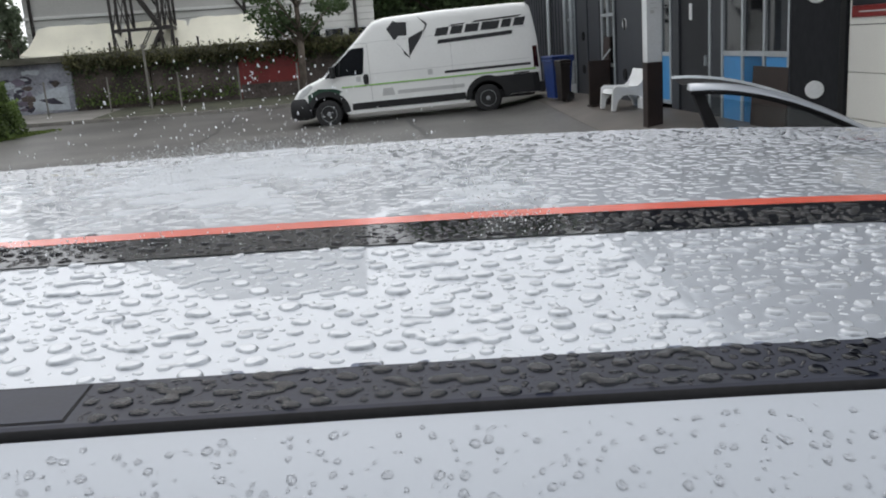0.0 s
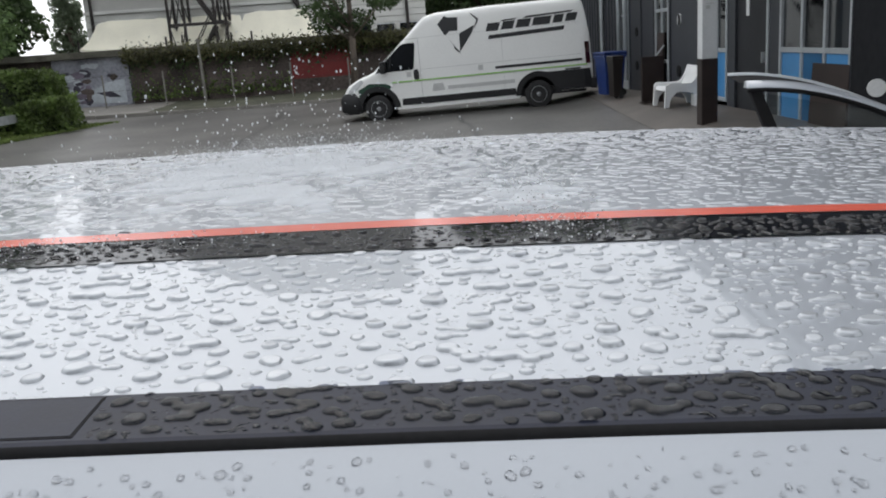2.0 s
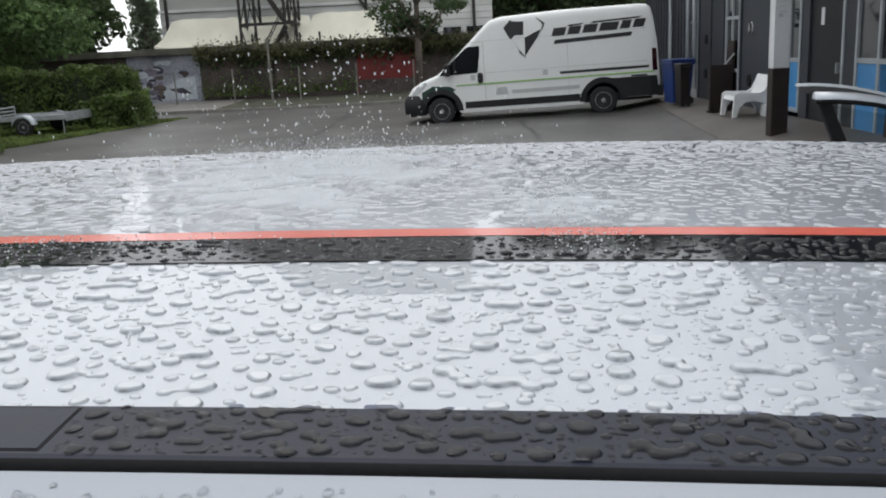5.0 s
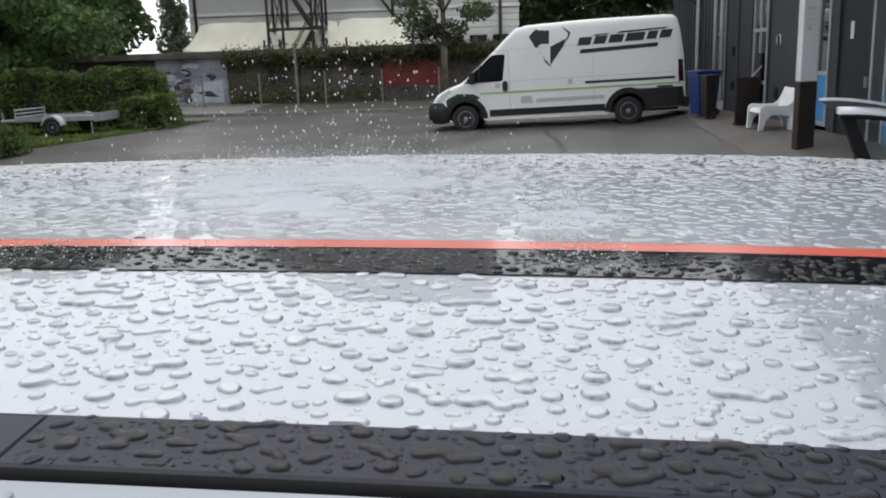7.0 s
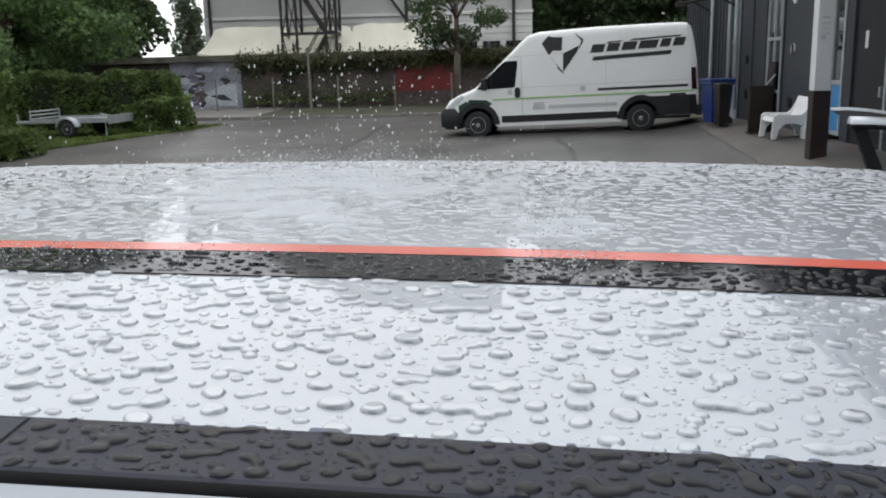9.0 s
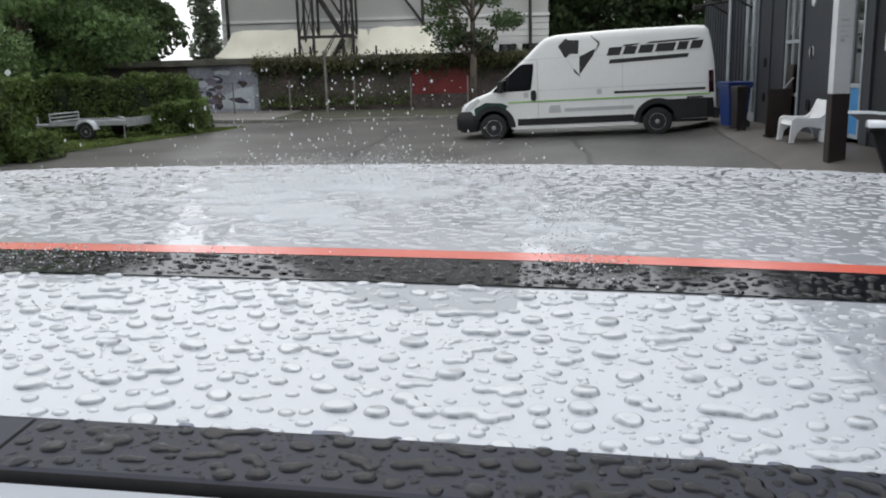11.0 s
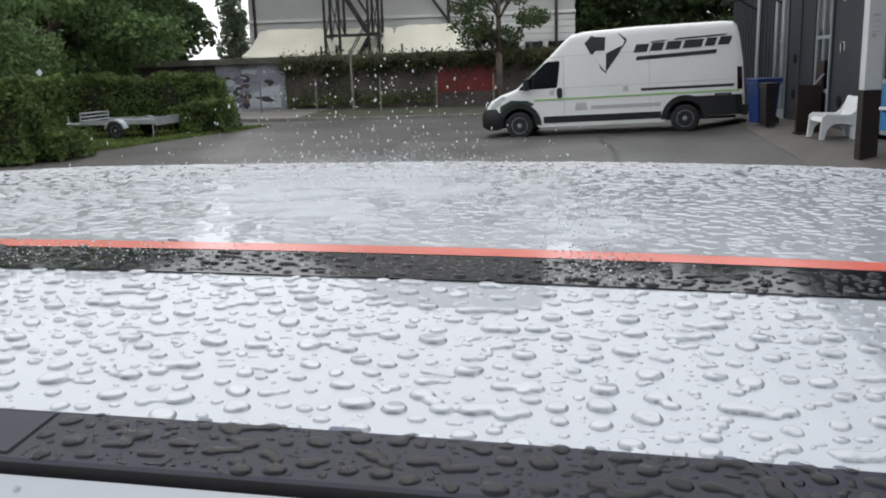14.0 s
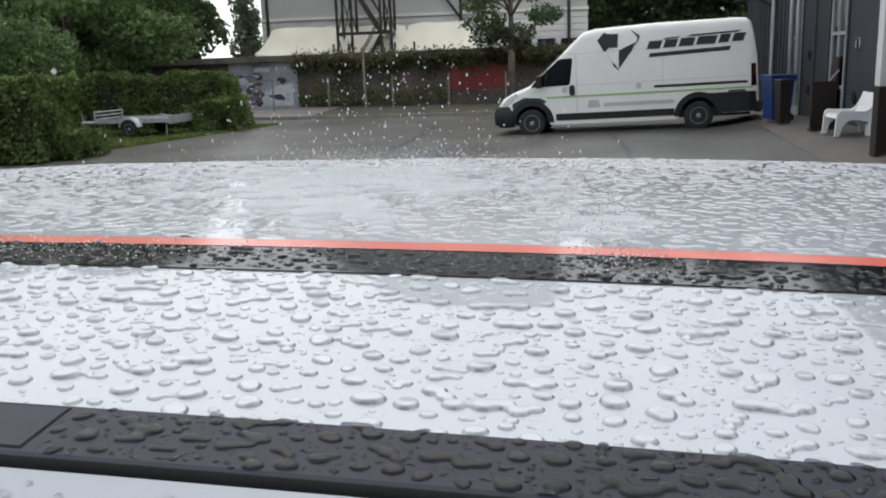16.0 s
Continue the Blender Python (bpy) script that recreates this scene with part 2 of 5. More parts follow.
def lathe(bm, profile, n=32, axis="y", at=(0, 0, 0)):
    """A turned form; profile: rows of (radius, height along the axis)."""
    rings = []
    for r, h in profile:
        ring = []
        for k in range(n):
            a = 2 * math.pi * k / n
            c, s = r * math.cos(a), r * math.sin(a)
            co = {"y": (c, h, s), "z": (c, s, h)}[axis]
            ring.append(bm.verts.new(Vector(co) + Vector(at)))
        rings.append(ring)
    for p, q in zip(rings, rings[1:]):
        for k in range(n):
            bm.faces.new((p[k], p[(k + 1) % n], q[(k + 1) % n], q[k]))
    for ring in (rings[0], rings[-1]):
        bm.faces.new(ring)
    bmesh.ops.recalc_face_normals(bm, faces=bm.faces[:])
    return bm


def leaves(name, centres, size, mat, parent, rng, flat=0.0, label=""):
    """Many small folded leaves, one pair of triangles each, round the given places."""
    n = len(centres)
    a = rng.normal(size=(n, 3))
    a /= np.linalg.norm(a, axis=1)[:, None]
    b = rng.normal(size=(n, 3))
    b[:, 2] *= 1 - flat
    b -= (a * b).sum(1)[:, None] * a
    b /= np.linalg.norm(b, axis=1)[:, None]
    c = np.cross(a, b)
    s = size * rng.uniform(0.55, 1.35, n)[:, None]
    v = np.stack([centres - a * s, centres + b * s * 0.62 + c * s * 0.2, centres + a * s, centres - b * s * 0.62 + c * s * 0.2], 1).reshape(-1, 3)
    i = np.arange(n) * 4
    f = np.concatenate([np.stack([i, i + 1, i + 2], 1), np.stack([i, i + 2, i + 3], 1)])
    return link(name, np_mesh(name, v, f, False), mat, parent, label)


def ground_z(x, y):
    """The yard: level at the car, lower at the road, rising to the apron along the workshop."""
    x, y = np.asarray(x, float), np.asarray(y, float)
    wall = 6.75 + 0.105 * (y - 15.4)
    t = np.clip((x - (wall - 2.2)) / 1.6, 0, 1)
    far = np.clip((y - 6) / 10, 0, 1)
    z = -0.20 * far + 0.024 * np.clip(x, 0, 5) * far
    z = np.where(x < -4, z + 0.06 * np.clip((-4 - x) / 5, 0, 1), z)
    z = z + 0.28 * t * t * (3 - 2 * t) * np.clip(1.9 - y / 18, 0, 1)
    return z


def gz(x, y):
    return float(ground_z(x, y))


# ---- ground ----
gx = np.concatenate([[-900, -300, -100, -50], np.arange(-30, 31, 0.5), [50, 100, 300, 900]])
gy = np.concatenate([[-900, -300, -100, -40], np.arange(-20, 60, 0.5), [80, 150, 300, 900]])
tagged(sheet("ground", gx, gy, ground_z, ASPHALT), "wet dark grey asphalt yard with worn patches", "ground", kind="structure")
tagged(sheet("pavement", np.arange(0, 1.001, 0.05), np.arange(-6, 26.1, 0.5), lambda u, y: u, APRON), "damp brownish concrete apron along the workshop", "pavement", kind="structure")
_pv = bpy.data.objects["pavement"].data
for v in _pv.vertices:
    wall = 6.75 + 0.105 * (v.co.y - 15.4)
    edge = 4.75 + 0.155 * (v.co.y - 12.2)
    x = edge + (wall - edge) * v.co.x
    v.co = (x, v.co.y, gz(x, v.co.y) + 0.012)

# ---- the car whose roof the view crosses ----
CAR = pose(0.0, 0.4539, 0, 0, 0, -6.84)


def roof_z(u, v):
    """Height of the roof skin: crowned across, falling towards the nose, rolled down at its far edge."""
    c = np.clip(u, -0.9, 0.9)
    return (1.4894 + 0.0665 * v - 0.0552 * v * v - 0.0355 * u - 0.0232 * u * u + 0.0151 * u * v - 0.0033 * u * u * v - 0.0122 * c ** 3
            - 7.5 * np.maximum(v - 1.155, 0) ** 2)


ROOF_W = 1.205
car = thing("silver_car", "silver car with wet roof and a dark roof stripe", "car", CAR)


def roof_far(u):
    return ROOF_W + 0.0 * u


us = np.arange(-1.75, 1.051, 0.05)
ws = np.linspace(0, 1, 49)
roof = sheet("roof", us, ws, lambda u, w: w, SILVER, car, "silver metallic roof panel beaded with water")
for v in roof.data.vertices:
    u, w = v.co.x, v.co.y
    y = w * float(roof_far(u))
    v.co = (u, y, roof_z(u, y))
sheet("underside", us[::4], np.linspace(0.02, 1.1, 8), lambda u, v: roof_z(u, v) - 0.03, TRIM, car)


def strip_sheet(name, v0, v1, lift, mat, label, taper=0.0):
    ob = sheet(name, us, np.linspace(v0, v1, 5), lambda u, v: roof_z(u, v + taper * u) + lift, mat, car, label)
    for v in ob.data.vertices:
        v.co.y += taper * v.co.x
    return ob


strip_sheet("roof_stripe", 0.2549, 0.3288, 0.0012, DECAL_BLACK, "black film stripe along the roof", 0.0092)
strip_sheet("red_pinstripe", 0.3288, 0.3557, 0.0016, DECAL_RED, "bright red pinstripe beside the black stripe", 0.0138)


def loft(name, rows, mat, parent, label="", close=False):
    bm = bmesh.new()
    vs = [[bm.verts.new(p) for p in r] for r in rows]
    for a, b in zip(vs, vs[1:]):
        for k in range(len(a) - 1):
            bm.faces.new((a[k], b[k], b[k + 1], a[k + 1]))
    if close:
        bm.faces.new(vs[0])
        bm.faces.new(vs[-1])
    bmesh.ops.recalc_face_normals(bm, faces=bm.faces[:])
    return part(name, bm, mat, parent, label, True)


def rail(name, sign, at, u0, u1, label, drop=0.0):
    """A roof moulding: flat top, rounded outer lip, with a hinged cap let into it."""
    prof = [(0.0, -0.012), (0.0, 0.002), (-0.003, 0.0045), (-0.042, 0.0034), (-0.0445, 0.0024)]
    bm, rows = bmesh.new(), []
    for u in np.arange(u0, u1 + 0.001, 0.05):
        base = at(u)
        rows.append([bm.verts.new((u, base + sign * p, roof_z(u, base + sign * max(p, -0.02)) + q - drop - (0.004 if p < -0.02 else 0))) for p, q in prof])
    for a, b in zip(rows, rows[1:]):
        for k in range(len(prof) - 1):
            bm.faces.new((a[k], b[k], b[k + 1], a[k + 1]))
    for r in (rows[0], rows[-1]):
        bm.faces.new(r)
    bmesh.ops.recalc_face_normals(bm, faces=bm.faces[:])
    ob = part(name, bm, TRIM, car, label)
    # matt black lip; the shade of the gap below is put into its colour
    lip = [(-0.0445, 0.0024), (-0.0465, 0.001), (-0.048, -0.0025), (-0.0485, -0.016)]
    loft("lip_gap_shade", [[(u, at(u) + sign * p, roof_z(u, at(u) - sign * 0.02) + q - drop - 0.004) for p, q in lip] for u in np.arange(u0, u1 + 0.001, 0.05)], RUBBER, ob, "matt black lip carrying the shade of the gap")
    return ob


near_rail = rail("roof_moulding", 1, lambda u: 0.0, -1.7, 1.0, "black plastic roof moulding dotted with drops")
rail("roof_moulding", -1, lambda u: float(roof_far(u)), -1.7, 1.0, "black plastic roof moulding", 0.03)
# the cap over the rack mount: a slanted-ended plate with a dark joint round it
def rail_z(u, v):
    """Height of the moulding's flat top, which leans outwards."""
    t = (-v - 0.003) / 0.039
    return (1 - t) * (roof_z(u, -0.003) + 0.0045) + t * (roof_z(u, -0.02) - 0.0006)


def on_rail(u, v, h):
    return Vector((u, v, rail_z(u, v) + h))


def cap_plate(u0, u1, u2, v0, v1, h0, h1):
    bm = bmesh.new()
    c = [(u0, v0), (u1, v0), (u2, v1), (u0, v1)]
    lo, hi = [bm.verts.new(on_rail(u, v, h0)) for u, v in c], [bm.verts.new(on_rail(u, v, h1)) for u, v in c]
    bm.faces.new(hi)
    for i in range(4):
        bm.faces.new((lo[i], lo[(i + 1) % 4], hi[(i + 1) % 4], hi[i]))
    bmesh.ops.recalc_face_normals(bm, faces=bm.faces[:])
    return bm


part("cap_joint", cap_plate(-0.42, -0.2120, -0.2075, -0.0400, -0.0046, -0.003, 0.0003), RUBBER, near_rail, "dark joint")
part("cap", cap_plate(-0.418, -0.2133, -0.2088, -0.0388, -0.0056, -0.002, 0.0006), TRIM, near_rail, "smooth hinged cap in the moulding")


def side_row(u, s, sign, edge):
    """Outer side of the body from the moulding down to the sill; s from 0 to 1."""
    pts = [(0.0462, -0.0066), (0.062, -0.0155), (0.09, -0.032), (0.13, -0.06), (0.165, -0.10)]
    top = roof_z(u, 0) if sign > 0 else roof_z(u, edge) - 0.02
    return [(u, edge - sign * o, top + d) for o, d in pts]


cant = loft("cant_rail", [side_row(u, 0, 1, 0.0) for u in np.arange(-1.75, 1.06, 0.1)], SILVER, car, "silver side frame above the doors with small drops")
loft("cant_rail", [side_row(u, 0, -1, float(roof_far(u))) for u in np.arange(-1.75, 1.06, 0.1)], SILVER, car)
CW0, CW1 = -0.33, 1.50
# lower body, lofted along the car between two bumpers
stations = [(-2.25, 0.55, 0.12), (-2.15, 0.95, 0.05), (-1.7, 1.02, 0.0), (0.0, 0.98, 0.0), (1.1, 0.96, 0.0), (1.7, 0.90, 0.03), (2.1, 0.78, 0.10), (2.3, 0.50, 0.25)]
rows = []
for u, top, inset in stations:
    a, b = CW0 + inset, CW1 - inset
    rows.append([(u, a + 0.05, 0.2), (u, a, 0.35), (u, a, top - 0.25), (u, a + 0.03, top - 0.05), (u, a + 0.08, top), (u, (a + b) / 2, top + 0.03),
                 (u, b - 0.08, top), (u, b - 0.03, top - 0.05), (u, b, top - 0.25), (u, b, 0.35), (u, b - 0.05, 0.2)])
loft("body", rows, SILVER, car, "silver lower body", True)
# side glass, windscreen and tailgate glass
for sign, edge, low in ((1, 0.0, CW0 + 0.06), (-1, 1.13, CW1 - 0.06)):
    for u0, u1 in ((-1.65, -0.72), (-0.68, 0.18), (0.22, 0.95)):
        loft("side_window", [[(u, edge - sign * 0.17, roof_z(u, 0) - 0.104), (u + 0.03, low, 1.0)] for u in (u0, (u0 + u1) / 2, u1)], DARK_GLASS, car, "dark side glass")
    for u0 in (-1.74, -0.71, 0.19):
        part("pillar", rod(rod(bmesh.new(), (u0, edge - sign * 0.16, roof_z(u0, 0) - 0.11), (u0 + 0.02, low, 1.0), 0.03), (u0, low, 1.0), (u0, low, 0.9), 0.03), TRIM, car, "black door pillar")
for ua, ub, nm in ((1.04, 1.75, "windscreen"), (-1.74, -2.1, "rear_window")):
    loft(nm, [[(ua, v, roof_z(ua, v) - 0.004), (ub, CW0 + 0.12 + (v / 1.17) * (CW1 - CW0 - 0.24), 0.95)] for v in np.linspace(0, 1.12, 9)], DARK_GLASS, car, "dark raked glass")


def wheel(parent, m, r, w, hub_r, name="wheel"):
    e = new(name)
    e.parent = parent
    e.matrix_local = m
    bm = lathe(bmesh.new(), [(hub_r, 0.02), (r * 0.88, 0.0), (r * 0.97, 0.02), (r, 0.05), (r, w - 0.05), (r * 0.97, w - 0.02), (r * 0.88, w), (hub_r, w - 0.02)], 36)
    part("tyre", bm, TYRE, e, "black tyre", True)
    bm = lathe(bmesh.new(), [(hub_r + 0.004, 0.03), (hub_r, 0.012), (hub_r * 0.88, 0.03), (hub_r * 0.80, 0.075), (hub_r * 0.52, 0.045), (hub_r * 0.3, 0.03), (hub_r * 0.26, 0.012), (0.02, 0.008)], 36)
    rim = part("rim", bm, STEEL, e, "dull steel rim", True)
    # black studs on the rim; shade of the vent openings put into colour
    for k in range(8):
        a = 2 * math.pi * k / 8
        bm = rod(bmesh.new(), (hub_r * 0.66 * math.cos(a), 0.054, hub_r * 0.66 * math.sin(a)), (hub_r * 0.66 * math.cos(a), 0.046, hub_r * 0.66 * math.sin(a)), hub_r * 0.085, n=10)
        part("vent_hole_shade", bm, RUBBER, rim)
    return e


for u in (-1.35, 1.4):
    wheel(car, pose(u, CW0 - 0.01, 0.31), 0.31, 0.2, 0.2)
    wheel(car, pose(u, CW1 + 0.01, 0.31, 0, 0, 180), 0.31, 0.2, 0.2)

# ---- silver car parked beyond, only its open door's window frame showing ----
road = thing("parked_car", "silver car parked alongside, its wet window frame standing up", "car", CAR @ pose(1.285, 3.30, -0.127))


def frame_line(s):
    """Fall of the window frame from its upper corner towards the bonnet."""
    return 1.535 + 0.015 * s - 0.50 * s * s * (1 - 0.25 * s)


ss = np.linspace(0.0, 1.35, 19)
frame_in = loft("window_frame", [[(s, o - 0.02 * s, frame_line(s) + d) for o, d in ((-0.048, -0.027), (-0.048, -0.023), (-0.022, -0.006), (0.0, 0.003), (0.02, -0.002), (0.03, -0.027))] for s in ss], SILVER, road, "silver window frame wet with rain", True)
loft("outer_edge", [[(s - 0.045, 0.10 + o, frame_line(s) + 0.035 + d) for o, d in ((-0.01, -0.012), (-0.006, 0.0), (0.006, 0.0), (0.01, -0.012))] for s in ss], ALU, road, "thin bright outer edge", True)
loft("inner_lining", [[(s - 0.02, 0.032, frame_line(s) - 0.004), (s - 0.045, 0.085, frame_line(s) + 0.022)] for s in ss], RUBBER, road, "dark lining")
loft("seal", [[(s, o - 0.02 * s, frame_line(s) + d) for o, d in ((-0.036, -0.046), (-0.046, -0.041), (-0.044, -0.0275), (0.0, -0.0275), (0.0, -0.046))] for s in ss], RUBBER, road, "black rubber seal", True)
part("quarter_post", slab([(0.0, frame_line(0) - 0.024), (0.055, frame_line(0) - 0.040), (0.265, 1.02), (0.20, 1.02)], 0.03, "y", -0.035), RUBBER, road, "black window post")
q = part("side_glass", slab([(0.06, frame_line(0.06) - 0.05), (0.5, frame_line(0.5) - 0.05), (0.8, frame_line(0.8) - 0.05), (0.9, 1.02), (0.255, 1.02)], 0.004, "y", -0.02), GLASS, road, "clear wet glass")
q.visible_shadow = False
rr = []
for u, top, inset in ((-2.3, 0.6, 0.12), (-2.2, 0.85, 0.05), (-1.5, 1.0, 0.0), (0.0, 1.03, 0.0), (1.3, 1.03, 0.0), (1.9, 0.85, 0.03), (2.3, 0.7, 0.12), (2.45, 0.5, 0.25)):
    a, b = -0.22 + inset, 1.47 - inset
    rr.append([(u, a + 0.05, 0.2), (u, a, 0.35), (u, a, top - 0.2), (u, a + 0.06, top), (u, b - 0.06, top), (u, b, top - 0.2), (u, b, 0.35), (u, b - 0.05, 0.2)])
loft("body", rr, SILVER, road, "low silver body", True)
for u in (-1.4, 1.5):
    wheel(road, pose(u, -0.23, 0.31), 0.31, 0.2, 0.2)
    wheel(road, pose(u, 1.48, 0.31, 0, 0, 180), 0.31, 0.2, 0.2)

# ---- the white van across the yard ----
VF = Vector((-0.980, 0.195, -0.029)).normalized()
VL = Vector((-VF.y, VF.x, 0)).normalized()
VZ = VF.cross(VL)
vo = Vector((2.925, 21.507, 0.164)) - VZ * 0.34 - VL * 1.0
VAN = Matrix((VF, VL, VZ)).transposed().to_4x4()
VAN.translation = vo
van = thing("white_van", "white high-roof delivery van with black lower trim and green stripe", "van", VAN)
VW = 1.0


def interp(x, pts):
    return float(np.interp(x, [p[0] for p in pts], [p[1] for p in pts]))


VTOP = [(-3.38, 0.9), (-3.34, 1.7), (-3.26, 2.25), (-3.2, 2.47), (-3.1, 2.55), (-2.9, 2.57), (-1, 2.58), (0.4, 2.54), (0.68, 2.48), (0.85, 2.345), (1.27, 1.95), (1.73, 1.52), (2.02, 1.28), (2.2, 1.2), (2.5, 1.10), (2.75, 0.97), (2.88, 0.80), (2.95, 0.62)]


def van_low(x):
    for c in (2.0175, -2.0175):
        if abs(x - c) < 0.44:
            return max(0.28, 0.34 + math.sqrt(0.44 ** 2 - (x - c) ** 2))
    return 0.28 if x > -2 else 0.38


def van_half(x, z):
    """Half width of the body: barrel sides, tumblehome, narrowing nose."""
    w = VW - 0.004 - 0.055 * max(0.0, (z - 1.25) / 1.3) ** 1.6 - 0.02 * max(0.0, (0.8 - z)) 
    if x > 1.9:
        w -= 0.16 * ((x - 1.9) / 1.05) ** 2
    if x < -3.1:
        w -= 0.05 * ((-3.1 - x) / 0.28) ** 2
    return w


def van_skin(x, z, off):
    return Vector((x, van_half(x, z) + off, z))


xs = sorted(set([round(v, 3) for v in np.arange(-3.38, 2.951, 0.06)] + [p[0] for p in VTOP] + [2.0175 + s * d for s in (-1, 1) for d in (0.44, 0.435, 0.42, 0.39)] + [-2.0175 + s * d for s in (-1, 1) for d in (0.44, 0.435, 0.42, 0.39)]))
SS = [0, 0.1, 0.2, 0.3, 0.4, 0.5, 0.6, 0.7, 0.8, 0.87, 0.92, 0.95, 0.97, 0.985, 0.995, 1.0]
rows = []
for x in xs:
    lo, hi = van_low(x), interp(x, VTOP)
    hi = max(hi, lo + 0.05)
    side = []
    for s in SS:
        z = lo + (hi - lo) * s
        drop = max(0.0, 1 - (hi - z) / 0.13) if hi > 1.3 else max(0.0, 1 - (hi - z) / 0.1)
        w = van_half(x, z) - 0.12 * (1 - math.sqrt(max(0.0, 1 - drop ** 2.2)))
        side.append((w, z))
    rows.append([(x, w, z) for w, z in side] + [(x, 0, hi + 0.035)] + [(x, -w, z) for w, z in side[::-1]])
loft("body", rows, VAN_WHITE, van, "white painted body", True)


def decal(name, pts, mat, parent, off=0.006, label="", thick=0.004):
    """A thin film or panel laid on the van's side; pts: corners (x, z) in order, cut fine enough to follow the skin."""
    bm = bmesh.new()
    vs = [bm.verts.new((x, 0, z)) for x, z in pts]
    f = bm.faces.new(vs)
    zs, xs_ = [p[1] for p in pts], [p[0] for p in pts]
    for lo, hi, ax in ((min(zs), max(zs), 2), (min(xs_), max(xs_), 0)):
        n = int((hi - lo) / 0.2)
        for k in range(1, n + 1):
            co, no = [0, 0, 0], [0, 0, 0]
            co[ax], no[ax] = lo + (hi - lo) * k / (n + 1), 1
            bmesh.ops.bisect_plane(bm, geom=bm.verts[:] + bm.edges[:] + bm.faces[:], plane_co=co, plane_no=no)
    for v in bm.verts:
        v.co.y = van_half(v.co.x, v.co.z) + off
    r = bmesh.ops.extrude_face_region(bm, geom=bm.faces[:])["geom"]
    for v in r:
        if isinstance(v, bmesh.types.BMVert):
            v.co.y -= thick
    bmesh.ops.recalc_face_normals(bm, faces=bm.faces[:])
    return part(name, bm, mat, parent, label)


def band(x0, x1, z0, z1, dz=0.0):
    return [(x0, z0), (x1, z0 + dz), (x1, z1 + dz), (x0, z1)]


def arch(cx, r0, r1, a0=0, a1=180, n=14):
    a = [math.radians(a0 + (a1 - a0) * k / n) for k in range(n + 1)]
    return [(cx + r0 * math.cos(t), 0.34 + r0 * math.sin(t)) for t in a] + [(cx + r1 * math.cos(t), 0.34 + r1 * math.sin(t)) for t in a[::-1]]


# black plastic: sill strip, arches, bumpers
decal("sill_moulding", band(-1.46, 1.40, 0.375, 0.54), VAN_BLACK, van, 0.016, "black rubbing strip", 0.02)
for cx in (2.0175, -2.0175):
    for k in range(4):
        decal("arch_trim", arch(cx, 0.435, 0.565, 45 * k, 45 * k + 45, 5), VAN_BLACK, van, 0.022, "black wheel-arch trim", 0.03)
decal("rear_skirt", [(-2.56, 0.39), (-2.55, 0.50), (-2.47, 0.66), (-2.36, 0.775), (-2.22, 0.86), (-3.31, 0.86), (-3.36, 0.39)], VAN_BLACK, van, 0.018, "matt black rear skirt", 0.022)
rows = []
for x, lo, hi in ((2.46, 0.26, 0.62), (2.6, 0.24, 0.80), (2.8, 0.24, 0.80), (2.93, 0.26, 0.76), (2.99, 0.32, 0.66)):
    w = van_half(min(x, 2.95), 0.5) + 0.025
    rows.append([(x, w - 0.06, lo), (x, w, lo + 0.06), (x, w, hi - 0.06), (x, w - 0.03, hi), (x, -w + 0.03, hi), (x, -w, hi - 0.06), (x, -w, lo + 0.06), (x, -w + 0.06, lo)])
loft("front_bumper", rows, VAN_BLACK, van, "black front bumper", True)
part("rear_bumper", boxed(-3.46, -3.3, -0.95, 0.97, 0.36, 0.62, bevel=0.03), VAN_BLACK, van, "black rear bumper")
decal("wing_film", [(2.5, 0.62), (2.5, 0.84), (2.2, 0.98), (1.78, 0.95), (1.62, 0.86), (1.72, 0.80), (2.0, 0.905), (2.3, 0.81), (2.42, 0.70)], VAN_DARK_GREEN, van, 0.012, "dark green film fading up the wing")
decal("headlight", [(2.78, 0.80), (2.62, 0.98), (2.40, 1.10), (2.34, 1.04), (2.52, 0.86), (2.68, 0.77)], LENS, van, 0.012, "clear headlight lens", 0.02)
# cab window, its frame and posts
win = decal("side_window", [(2.02, 1.22), (1.93, 1.32), (1.34, 1.84), (1.25, 1.88), (0.97, 1.88), (0.96, 1.80), (1.04, 1.25), (1.10, 1.23)], DARK_GLASS, van, 0.006, "dark cab door glass")
decal("divider", [(1.64, 1.22), (1.67, 1.22), (1.61, 1.60), (1.58, 1.63)], VAN_BLACK, win, 0.011, "black window divider")
for nm, pts in (("door_seam", band(0.865, 0.88, 0.42, 1.98)), ("door_seam", [(0.88, 1.97), (0.88, 1.985), (1.22, 1.985), (1.22, 1.97)]), ("panel_seam", band(-3.1, 0.86, 1.985, 1.993)), ("panel_seam", band(-3.25, 0.86, 1.215, 1.225)),
                ("panel_seam", band(-1.2, -1.19, 0.55, 1.98)), ("door_seam", [(1.22, 1.985), (1.235, 1.985), (2.06, 1.255), (2.05, 1.245)])):
    decal(nm, pts, FILM_PALE, van, 0.004, "shallow joint", 0.002)
decal("door_handle", [(0.94, 0.98), (1.02, 0.98), (1.05, 1.03), (1.05, 1.18), (1.02, 1.23), (0.94, 1.23), (0.915, 1.18), (0.915, 1.03)], VAN_BLACK, van, 0.03, "black door handle recess", 0.034)
mirror = part("mirror", boxed(1.72, 1.86, 1.04, 1.24, 1.20, 1.50, bevel=0.035), VAN_BLACK, van, "black door mirror")
part("mirror_arm", rod(bmesh.new(), (1.78, 0.93, 1.24), (1.78, 1.08, 1.26), 0.035), VAN_BLACK, mirror)
